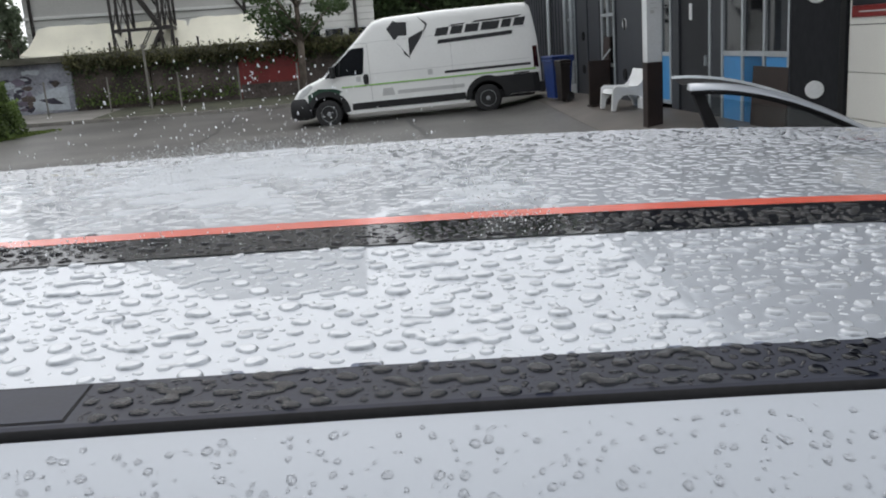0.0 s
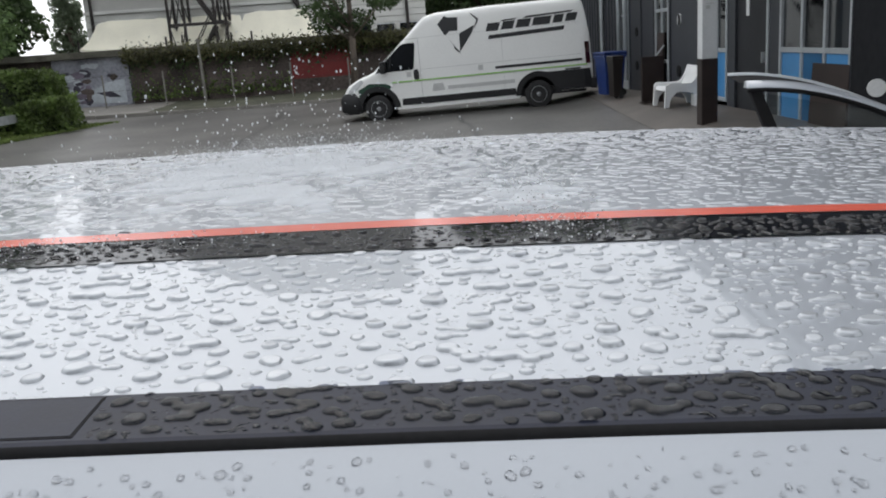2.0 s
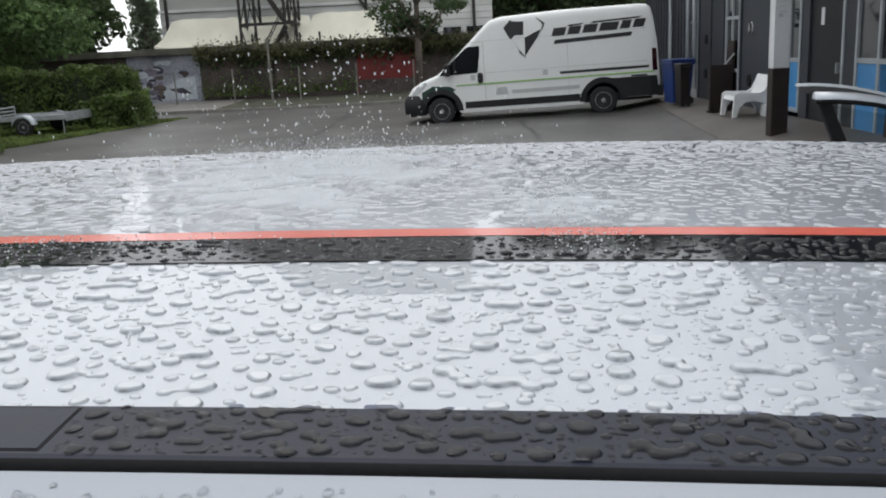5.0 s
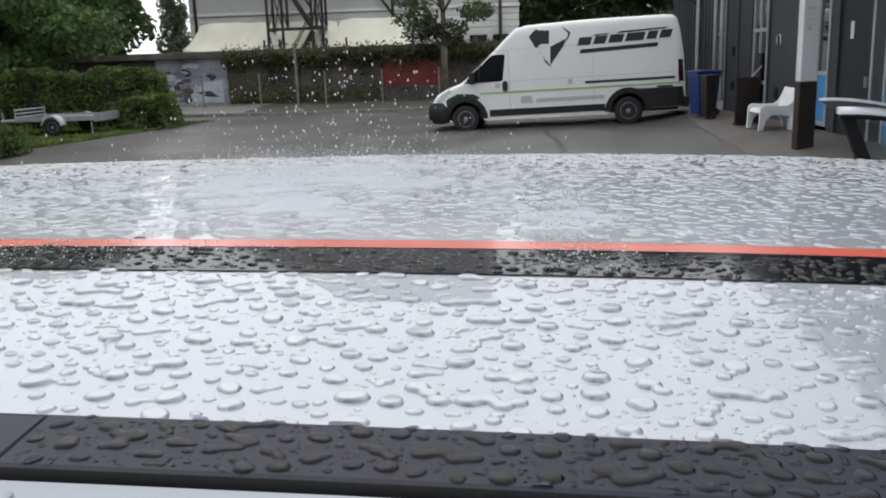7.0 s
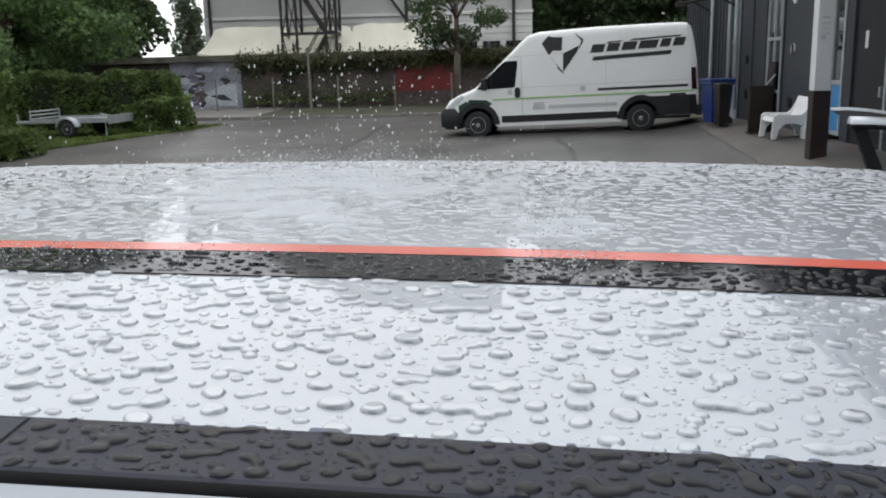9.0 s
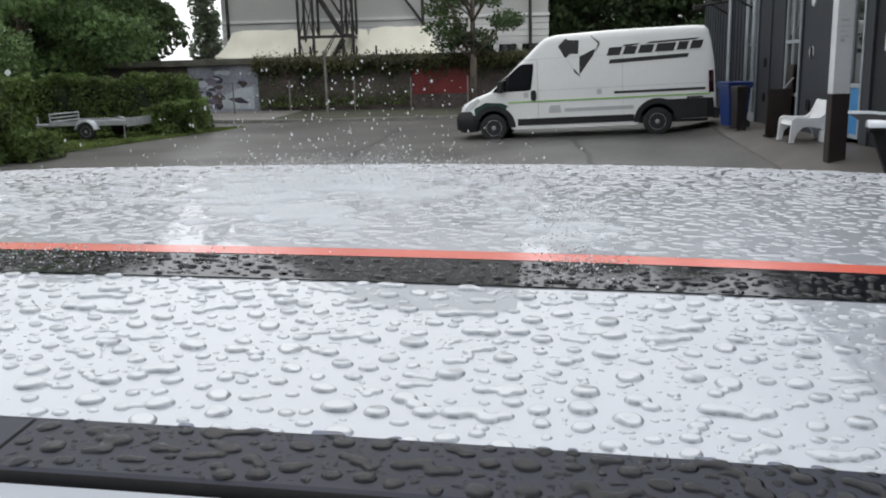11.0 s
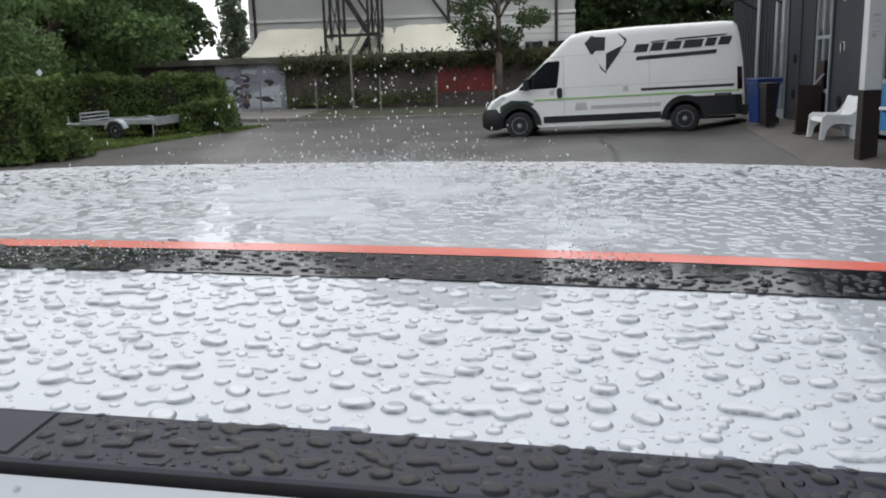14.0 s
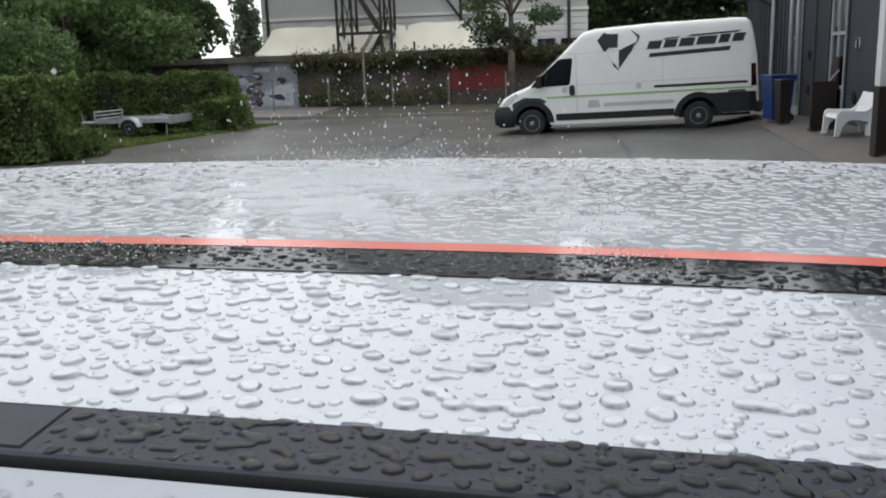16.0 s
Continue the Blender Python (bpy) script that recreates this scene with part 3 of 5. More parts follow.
decal("tail_light", [(-3.21, 0.98), (-3.33, 0.98), (-3.31, 1.50), (-3.20, 1.50)], TAIL, van, 0.012, "dark red tail lamp", 0.02)
# graphics: stripe, emblem and lettering as plain shapes
decal("green_stripe", band(-3.25, 1.62, 0.945, 0.972), VAN_GREEN, van, 0.007, "thin green stripe")
decal("stripe_shadow", band(-3.25, 1.62, 0.925, 0.9425), FILM_PALE, van, 0.006, "pale grey line")
decal("emblem", [(0.345, 2.26), (0.17, 2.44), (0.10, 2.40), (-0.16, 2.38), (-0.14, 2.06), (0.07, 2.07), (0.16, 1.98), (0.20, 2.0)], FILM_GREY, van, 0.007, "charcoal emblem facet")
decal("emblem", [(-0.17, 1.99), (-0.56, 2.16), (-0.50, 2.0), (-0.16, 1.55)], FILM_GREY, van, 0.007, "charcoal emblem facet")
decal("emblem_edge", [(-0.44, 2.48), (-0.67, 2.30), (-0.645, 2.22), (-0.53, 2.04), (-0.62, 2.27)], FILM_GREY, van, 0.007, "charcoal emblem edge")
decal("emblem_edge", [(0.17, 1.96), (-0.15, 1.56), (-0.19, 1.49), (-0.02, 1.64), (-0.03, 1.68), (0.06, 1.83)], FILM_GREY, van, 0.007, "charcoal emblem edge")
x = -0.82
for w in (0.38, 0.36, 0.40, 0.50, 0.30, 0.33):
    lean = 0.07
    dz = (-x - 0.82) * 0.028
    decal("letter_bar", [(x, 1.97 + dz), (x - w + 0.07, 1.97 + dz), (x - w + 0.07 - lean, 2.16 + dz), (x - lean, 2.16 + dz)], FILM_GREY, van, 0.007, "charcoal bar")
    x -= w
decal("swoosh", [(-1.2, 2.175), (-1.55, 2.19), (-1.62, 2.225), (-1.25, 2.21)], FILM_GREY, van, 0.007, "charcoal swoosh")
decal("swoosh", [(-1.75, 2.20), (-2.90, 2.235), (-3.0, 2.275), (-1.85, 2.245)], FILM_GREY, van, 0.007, "charcoal swoosh")
decal("letter_bar", [(-0.87, 1.78), (-2.72, 1.835), (-2.755, 1.93), (-0.90, 1.875)], FILM_GREY, van, 0.007, "charcoal bar")
decal("letter_bar", band(-3.13, -0.99, 1.055, 1.115), FILM_GREY, van, 0.007, "thin charcoal bar")
decal("letter_bar", band(-3.08, -2.7, 0.865, 0.905), FILM_GREY, van, 0.007, "small charcoal bar")
decal("letter_bar", band(-1.45, 0.22, 0.67, 0.76), FILM_PALE, van, 0.007, "faint grey bar")
decal("letter_bar", [(0.30, 0.66), (0.62, 0.66), (0.58, 0.84), (0.34, 0.84)], FILM_PALE, van, 0.007, "faint grey patch")
for x in (-0.63, 1.17):
    decal("grey_patch", band(x - 0.06, x + 0.06, 1.06, 1.19), FILM_PALE, van, 0.007, "small grey square sticker")
for x in (2.0175, -2.0175):
    wheel(van, pose(x, 1.0, 0.34, 0, 0, 180), 0.34, 0.22, 0.20)
    wheel(van, pose(x, -1.0, 0.34), 0.34, 0.22, 0.215)
part("underbody", boxed(-3.2, 2.6, -0.8, 0.8, 0.30, 0.5), VAN_BLACK, van, "dark underbody")
for cx in (2.0175, -2.0175):
    part("wheel_well", boxed(cx - 0.43, cx + 0.43, -0.72, 0.72, 0.45, 0.77), RUBBER, van, "dark wheel well")

# ---- the workshop along the yard ----
WALL = pose(6.75, 15.4, 0, 0, 0, -6.0)          # local y runs along the wall, local -x faces the yard
WALL_TOP = 6.2


def wallbox(*a, **k):
    return boxed(*a, **k)


shop = thing("wall_east", "grey clad workshop facade with painted panels", "workshop wall", WALL, kind="structure")


def shop_z(s):
    p = WALL @ Vector((-0.1, s, 0))
    return gz(p.x, p.y) - 0.05


bays = [(-14, -12.0), (-6.71, -5.6), (-5.6, -5.45), (-3.28, -2.84), (-1.40, -1.05), (0.05, 2.55), (3.65, 6.2), (7.15, 13.6)]
for a, b in bays:
    part("wall_panel", wallbox(0, 0.3, a + 0.002, b - 0.002, -0.4, WALL_TOP), WALL_DARK if a < -5 else WALL_GREY, shop, "grey cladding panel")
for a, b, lo in ((-12.0, -6.71, 3.4), (-5.45, -3.28, 3.1), (-2.84, -1.40, 3.0), (-1.05, 0.05, 3.0), (2.55, 3.65, 3.1), (6.2, 7.15, 3.1)):
    part("lintel_panel", wallbox(0.004, 0.3, a, b, lo, WALL_TOP), WALL_GREY, shop, "grey cladding panel")
for k in range(16):
    s = 7.3 + k * 0.4
    part("cladding_rib", wallbox(-0.025, 0, s, s + 0.05, 0.0, WALL_TOP - 0.02), WALL_GREY, shop, "folded cladding rib")
for s in (0.12, 2.42, 3.75, 4.9, 6.05):
    part("cover_strip", wallbox(-0.03, 0, s - 0.03, s + 0.03, 0.0, WALL_TOP - 0.02, bevel=0.006), WALL_GREY, shop, "grey cover strip")
for s in (6.3, 7.02, 9.2):
    part("downpipe", rod(bmesh.new(), (-0.08, s, 0.05), (-0.08, s, WALL_TOP), 0.055, n=12), ALU, shop, "pale grey downpipe")
    part("pipe_foot", wallbox(-0.16, -0.02, s - 0.09, s + 0.09, -0.1, 0.35, bevel=0.01), WHITE_PAINT, shop, "white pipe foot")
part("fascia", wallbox(-0.25, 0.3, -14, 13.6, WALL_TOP, WALL_TOP + 0.25, bevel=0.01), ALU, shop, "pale roof edge")
part("side_wall", wallbox(0.3, 9, 13.3, 13.6, -0.4, WALL_TOP), WALL_GREY, shop)
part("back_wall", wallbox(9, 9.3, -14, 13.6, -0.4, WALL_TOP), WALL_GREY, shop)
part("end_wall", wallbox(0.3, 9, -14, -13.7, -0.4, WALL_TOP), WALL_GREY, shop)
part("flat_roof", wallbox(0.3, 9, -13.7, 13.3, WALL_TOP - 0.1, WALL_TOP + 0.05), ROOF_FELT, shop, "felt roof")
part("inner_wall", wallbox(3.0, 3.1, -13, 13, -0.3, WALL_TOP - 0.2), WALL_DARK, shop)
part("inner_floor", wallbox(0.3, 3.0, -13, 13, -0.25, -0.05), APRON, shop)
# round vents, discs and small plates on the panels
# black discs carry the shade of the uncut holes in their colour
for s, z, r, mat, lab in ((1.76, 1.75, 0.115, WHITE_PAINT, "white round vent"), (1.80, 0.73, 0.12, RUBBER, "black disc for a shaded round hole"), (5.35, 1.55, 0.11, RUBBER, "black disc for a shaded round hole"), (5.35, 0.75, 0.11, RUBBER, "black disc for a shaded round hole"),
                          (1.78, 2.72, 0.115, WHITE_PAINT, "white round vent")):
    bm = bmesh.new()
    bmesh.ops.create_cone(bm, cap_ends=True, segments=32, radius1=r, radius2=r * 0.96, depth=0.03, matrix=pose(-0.012, s, z, 0, -90, 0))
    part("vent_disc", bm, mat, shop, lab)
part("vent_cover", slab([(1.66, 1.66), (1.76, 1.64), (1.76, 1.86), (1.66, 1.84)], 0.012, "x", -0.042), RUBBER, shop, "black half cover")


def glazing(name, s0, s1, posts, rail, low, top, lower_mat, lower_label, label):
    w = thing(name, label, "window", WALL, kind="structure")
    zb = low
    for s in (s0, *posts, s1):
        part("window_frame", wallbox(-0.02, 0.06, s - 0.035, s + 0.035, zb, top, bevel=0.004), ALU, w, "pale aluminium post")
    for z in (zb + 0.03, rail, top - 0.03) + ((1.98,) if s0 > 2 else ()):
        part("transom", wallbox(-0.015, 0.055, s0, s1, z - 0.035, z + 0.035, bevel=0.004), ALU, w, "pale aluminium rail")
    edges = [s0, *posts, s1]
    for a, b in zip(edges, edges[1:]):
        part("pane", wallbox(0.018, 0.026, a + 0.03, b - 0.03, rail + 0.03, top - 0.05), DARK_GLASS, w, "dark reflecting pane")
        part("lower_panel", wallbox(0.005, 0.03, a + 0.034, b - 0.034, zb + 0.05, rail - 0.034), lower_mat, w, lower_label)
    return w


glazing("window_1", -5.42, -3.31, (-4.03, -4.72), 1.2, 0.02, 3.1, BLUE, "bright blue panel", "shopfront glazing with blue lower panels")
glazing("window_2", -1.02, 0.02, (-0.5,), 1.17, 0.30, 3.0, BLUE, "bright blue panel", "narrow glazed door with blue lower panel")
glazing("window_3", 2.6, 3.6, (3.1,), 0.9, 0.02, 3.1, WALL_DARK, "dark panel", "tall narrow window in pale frame")
glazing("window_4", 6.25, 7.1, (), 0.9, 0.02, 3.1, WALL_GREY, "grey panel", "tall narrow window in grey frame")
d = thing("door_1", "dark grey steel workshop door", "door", WALL, kind="structure")
part("door_leaf", wallbox(0.02, 0.07, -2.80, -1.44, 0.0, 3.0, bevel=0.005), WALL_DARK, d, "dark grey leaf")
for s in (-2.82, -1.42):
    part("door_frame", wallbox(-0.02, 0.1, s - 0.04, s + 0.04, 0.0, 3.0, bevel=0.004), ALU if s < -2 else WALL_GREY, d, "metal frame")
part("door_handle", wallbox(-0.03, 0.02, -2.66, -2.62, 1.0, 1.16, bevel=0.006), ALU, d, "metal handle")
part("notice", wallbox(0.008, 0.02, -2.0, -1.88, 1.72, 1.98), WHITE_PAINT, d, "small white notice")
d = thing("door_2", "cream sectional workshop door", "door", WALL, kind="structure")
for k in range(6):
    part("door_section", wallbox(0.03, 0.08, -11.98, -6.73, 0.01 + k * 0.505, 0.01 + k * 0.505 + 0.497, bevel=0.006), CREAM, d, "cream door section")
d = thing("door_3", "open dark grey steel leaf with two white discs", "door", pose(5.98, 8.73, 0.02, 0, 0, 145), kind="structure")
part("leaf", boxed(0, 0.50, -0.025, 0.025, 0.02, 3.4, bevel=0.006), WALL_DARK, d, "dark grey leaf")
for z in (0.82, 1.86, 2.9):
    bm = bmesh.new()
    bmesh.ops.create_cone(bm, cap_ends=True, segments=32, radius1=0.1, radius2=0.095, depth=0.014, matrix=pose(0.24, 0.032, z, -90, 0, 0))
    part("disc", bm, WHITE_PAINT, d, "white round disc")
part("edge_strip", boxed(0.50, 0.515, -0.03, 0.03, 0.02, 3.4), WALL_GREY, d, "grey edge strip")
s = thing("sign_board", "red and dark sign with illegible pale lettering", "sign", WALL)
part("board", wallbox(0.012, 0.028, -8.6, -6.8, 1.60, 1.72), RED, s, "red band")
part("upper_board", wallbox(0.012, 0.028, -8.6, -6.8, 1.722, 2.3), WALL_DARK, s, "dark picture panel")
part("letter_bar", wallbox(0.006, 0.012, -8.4, -6.95, 1.652, 1.664), FILM_PALE, s, "pale bar")
# pillar in front of the facade, painted brown below
p = Vector((5.42, 12.42, 0))
post = thing("painted_post", "square pillar, white above and dark brown below", "post", pose(p.x, p.y, gz(p.x, p.y), 0, 0, -6))
part("upper_shaft", boxed(-0.115, 0.115, -0.115, 0.115, 0.96, 5.15, bevel=0.012), WHITE_PAINT, post, "white painted shaft")
part("lower_shaft", boxed(-0.12, 0.12, -0.12, 0.12, -0.02, 0.96, bevel=0.012), BROWN, post, "dark brown painted base")
for k, (w, h) in enumerate(((0.10, 0.03), (0.12, 0.012), (0.09, 0.012), (0.11, 0.012), (0.06, 0.05))):
    part("letter_bar", boxed(-0.06, -0.06 + w, -0.119, -0.1152, 1.95 - k * 0.07, 1.95 - k * 0.07 + h), FILM_PALE, post, "faint grey bar")
cb = thing("canopy_beam", "pale roof beam on the pillar", "beam", WALL)
part("beam", wallbox(-1.35, -1.05, -14, 2.0, 5.18, 5.33, bevel=0.01), ALU, cb, "pale beam")
part("deck", wallbox(-1.4, -0.035, -14, 2.0, 5.334, 5.44), ALU, cb, "thin roof deck")
part("wall_block", wallbox(-0.42, -0.04, -0.62, -0.34, 0.0, 0.42, bevel=0.02), WHITE_PAINT, shop, "white plinth block")


def leaning_board(label, s, w, h, off, lean, yaw=0):
    q = WALL @ Vector((-off, s, 0))
    b = thing("board", label, "board", pose(q.x, q.y, gz(q.x, q.y), 0, 0, -6 + yaw) @ pose(0, 0, 0, 0, lean, 0))
    part("panel", boxed(-0.02, 0.02, -w / 2, w / 2, 0.0, h, bevel=0.004), BROWN, b)
    return b


leaning_board("dark brown board leaning at the shopfront", -5.05, 1.02, 0.80, 0.10, 3)
sb = thing("board", "dark brown board standing on the apron by the chair", "board", pose(6.12, 16.55, gz(6.12, 16.55), 0, 0, 4))
part("panel", boxed(-0.23, 0.23, -0.03, 0.03, 0, 0.90, bevel=0.004), BROWN, sb)
part("foot", boxed(-0.23, 0.23, -0.12, 0.12, 0, 0.03), BROWN, sb)
leaning_board("tall dark board against the tall window", 3.05, 0.5, 1.35, 0.10, 3)
st = thing("wooden_slat", "pale wooden slat leaning at the window", "slat", WALL)
part("slat", rod(bmesh.new(), (-0.32, 3.0, 0.85), (-0.05, 2.75, 1.25), 0.02, n=6), ALU, st)

# unseen wall added to block rear sky light; it also closes the yard
rear = thing("wall_south", "unseen plain grey wall added to block light behind the car", "building wall", pose(0, -6.5, 0, 0, 0, -6), kind="structure")
part("wall", boxed(-22, 5.5, -0.4, 0, -0.3, 7.5), WALL_GREY, rear)
part("wall_cap", boxed(-22, 5.5, -0.5, 0.08, 7.5, 7.7), ALU, rear)

# bracket arms high on the far cladding
br = thing("wall_bracket", "dark steel bracket arm high on the cladding", "bracket", WALL)
part("arm", rod(bmesh.new(), (0.0, 9.6, 3.25), (-0.9, 9.4, 3.12), 0.035), IRON, br)
part("stay", rod(bmesh.new(), (0.0, 9.6, 2.85), (-0.55, 9.45, 3.15), 0.025), IRON, br)
part("head", wallbox(-1.05, -0.8, 9.3, 9.5, 3.02, 3.16, bevel=0.02), IRON, br)
br = copy_thing(br, WALL @ pose(0, -2.6, 0.05))

# tar seams and a drain in the yard
def seam(points, w):
    bm, rows = bmesh.new(), []
    for k, (x, y) in enumerate(points):
        rows.append([bm.verts.new((x - w, y, gz(x - w, y) + 0.006)), bm.verts.new((x + w, y, gz(x + w, y) + 0.006))])
    for a, b in zip(rows, rows[1:]):
        bm.faces.new((a[0], a[1], b[1], b[0]))
    return tagged(part("tar_seam", bm, TAR), "dark tar seam in the asphalt", "tar seam", kind="structure")


sr = random.Random(4)
seam([(2.35 + 0.04 * k + sr.uniform(-0.07, 0.07), 13.0 + k * 0.7) for k in range(12)], 0.05)
seam([(-2.6 + 0.05 * k + sr.uniform(-0.1, 0.1), 14.0 + k * 0.8) for k in range(18)], 0.035)
seam([(-6.5 + 0.9 * k, 26.5 + sr.uniform(-0.1, 0.1)) for k in range(4)], 0.05)

# ---- wheeled bins ----
def bin_at(x, y, yaw, mat, h, label, slim=1.0):
    b = thing("wheeled_bin", label, "bin", pose(x, y, gz(x, y), 0, 0, yaw), "bins by the workshop")
    rows = [(0.20, 0.24, 0.06), (0.215, 0.26, 0.35), (0.25, 0.30, h - 0.14)]
    loft("body", [[(a, -c, z), (a, c, z), (-a, c, z), (-a, -c, z), (a, -c, z)] for a, c, z in rows], mat, b, "", True).data.polygons.foreach_set("use_smooth", [False] * 10)
    part("rim", boxed(-0.28, 0.28, -0.33, 0.33, h - 0.17, h - 0.10, bevel=0.015), mat, b)
    part("lid", boxed(-0.285, 0.29, -0.335, 0.335, h - 0.098, h - 0.03, bevel=0.03), mat, b, "closed lid")
    part("handle", rod(bmesh.new(), (0.31, -0.25, h - 0.1), (0.31, 0.25, h - 0.1), 0.018), mat, b)
    for s in (-0.27, 0.27):
        bm = bmesh.new()
        bmesh.ops.create_cone(bm, cap_ends=True, segments=20, radius1=0.1, radius2=0.1, depth=0.05, matrix=pose(0.17, s, 0.1, 90, 0, 0))
        part("wheel", bm, TYRE, b)
    b.scale = (slim, min(1, slim + 0.15), 1)
    return b


bin_at(6.30, 19.75, 5, BIN_BLUE, 1.07, "blue plastic wheeled bin with closed lid")
bin_at(6.12, 18.85, 3, BIN_DARK, 0.99, "narrow dark brown bin before the blue one", 0.45)

# ---- white moulded lounge chair ----
def lounge_chair(x, y, yaw):
    c = thing("lounge_chair", "white moulded plastic lounge chair on the apron", "chair", pose(x, y, gz(x, y), 0, 0, yaw))
    # local x: from the front edge to the back; a shell swept across
    prof = [(-0.42, 0.30), (-0.40, 0.345), (-0.34, 0.36), (-0.15, 0.335), (0.06, 0.30), (0.16, 0.31), (0.22, 0.37), (0.30, 0.55), (0.345, 0.70), (0.37, 0.712), (0.385, 0.69)]
    bm, rows = bmesh.new(), []
    for k in range(9):
        w = -0.36 + 0.72 * k / 8
        e = abs(w) / 0.36
        rows.append([(px + 0.04 * e ** 4 * (1 if px < 0 else -0.5), w * (1 - 0.12 * max(0, (pz - 0.35) / 0.36)), pz + 0.012 * e ** 3) for px, pz in prof])
    loft("seat_shell", rows, CHAIR, c)
    for s in (-1, 1):
        # side skirt with front and rear legs in one flowing outline
        pts = [(-0.44, 0.0), (-0.35, 0.0), (-0.30, 0.17), (-0.18, 0.265), (0.02, 0.275), (0.20, 0.23), (0.29, 0.13), (0.34, 0.0), (0.43, 0.0), (0.415, 0.25), (0.39, 0.69), (0.345, 0.705), (0.30, 0.60), (0.22, 0.47), (0.13, 0.42), (-0.15, 0.425), (-0.34, 0.435), (-0.41, 0.39)]
        part("side", slab(pts, 0.05, "y", s * 0.35 - 0.025), CHAIR, c)
    c.scale = (0.84, 1, 1)
    return c


lounge_chair(6.16, 15.35, -4)

# ---- far side of the road: kerb, verge, fence, painted sheds ----
verge = tagged(sheet("verge", np.arange(-40, 40, 1.0), np.arange(31.5, 70, 1.0), lambda x, y: ground_z(x, y) + 0.10, VERGE), "dull grass verge behind the kerb", "verge", kind="structure")
tagged(sheet("pavement_far", np.arange(-14, -5.9, 0.9), np.arange(31.55, 38.4, 0.76), lambda x, y: ground_z(x, y) + 0.112, PAVING), "pale worn paving before the painted garage", "pavement", kind="structure")
kerb = thing("kerb", "weathered concrete kerb along the road", "kerb", kind="structure")
kerb_me = boxed(-0.495, 0.495, -0.07, 0.07, -0.1, 0.12, bevel=0.015)
km = bpy.data.meshes.new("kerb_stone")
kerb_me.to_mesh(km)
km.materials.append(KERB)
for k in range(34):
    x = -22 + k
    o = new("kerb_stone", km)
    o.parent = kerb
    o.location = (x, 31.45, gz(x, 31.45))

mesh_fence = thing("wire_fence", "low wire fence with pale steel posts", "fence")
for k in range(9):
    x = -11.6 + 2.35 * k + (0.35 if k > 2 else 0)
    part("post", rod(bmesh.new(), (x, 36, -0.1), (x, 36, 1.28), 0.032), KERB, mesh_fence, "pale steel post")
for k, z in enumerate((0.62, 1.2)):
    part("wire", rod(bmesh.new(), (-14, 36.05, z), (9, 36.05, z), 0.005, n=5), IRON, mesh_fence)
lamp = thing("concrete_pole", "short slender concrete pole at the verge", "pole", pose(-5.4, 36.3, -0.1))
part("shaft", rod(bmesh.new(), (0, 0, 0), (-0.02, 0, 2.45), 0.06, 0.045, 12), KERB, lamp)
part("head", boxed(-0.09, 0.09, -0.08, 0.08, 2.42, 2.52, bevel=0.03), KERB, lamp)

shed = thing("garage_row", "row of flat garages with painted fronts and mossy roof", "garages", pose(0, 38.6, -0.1))
for x0, x1, mat, lab in ((-11.9, -8.75, MURAL, "grey wall with faded street painting"), (-8.74, -5.6, RUST, "dark rusty front"), (-5.59, -1.95, RUST, "dark rusty front"), (-1.94, 0.75, RED, "red painted steel front"), (0.76, 6, RUST, "dark rusty front"), (-20, -11.91, RUST, "dark rusty front")):
    part("front", boxed(x0 + 0.02, x1 - 0.02, 0, 0.2, 0, 2.08), mat, shed, lab)
    if mat is RED:
        for k in range(9):
            part("rib", boxed(x0 + 0.1 + k * 0.28, x0 + 0.2 + k * 0.28, -0.04, 0.0, 0.62, 1.75), RED, shed)
        part("lower_front", boxed(x0 + 0.05, x1 - 0.05, -0.03, -0.002, 0, 0.6), RUST, shed, "dark lower band")
mr = random.Random(9)
for k in range(46):
    cx, cz, w, h = mr.uniform(-11.6, -9.3), mr.uniform(0.25, 1.85), mr.uniform(0.12, 0.4), mr.uniform(0.08, 0.25)
    if cx > -10.4 and cz < 1.25:
        continue
    a0 = mr.uniform(0, 6)
    pts = [(cx + w * mr.uniform(0.6, 1.1) * math.cos(a0 + q * 0.9), cz + h * mr.uniform(0.6, 1.1) * math.sin(a0 + q * 0.9)) for q in range(7)]
    part("painted_shape", slab(pts, 0.004 + 0.0006 * k, "y", -0.004 - 0.0006 * k), mr.choice((MURAL_DARK, MURAL_DARK, MURAL_PALE, MURAL_VIOLET, MURAL_VIOLET, RUST)), shed, "faded painted shape")
for pts, mat, d in (([(-10.55, 0.2), (-9.0, 0.15), (-9.0, 1.15), (-9.7, 1.05), (-10.75, 0.55)], MURAL_PALE, 0.022), ([(-10.2, 0.62), (-9.6, 0.68), (-9.2, 0.4), (-9.7, 0.42)], MURAL_DARK, 0.027)):
    part("painted_shape", slab(pts, d, "y", -d), mat, shed, "pale painted shape")
part("roof_edge", boxed(-20, 6.2, -0.35, 6, 2.09, 2.36, bevel=0.02), ROOF_FELT, shed, "mossy roof edge")
part("back", boxed(-20, 6, 5.5, 5.7, 0, 1.85), RUST, shed)
rng = np.random.default_rng(5)
ivy = tagged(leaves("ivy", np.stack([rng.uniform(-8.9, 7, 9000), 38.2 + rng.normal(0, 0.2, 9000), 1.98 + rng.normal(0, 0.19, 9000)], 1), 0.062, IVY, None, rng), "ragged ivy hanging over the garage roof edge", "ivy", kind="stuff")
n = 2600
xx = rng.uniform(-8.7, 6, n)
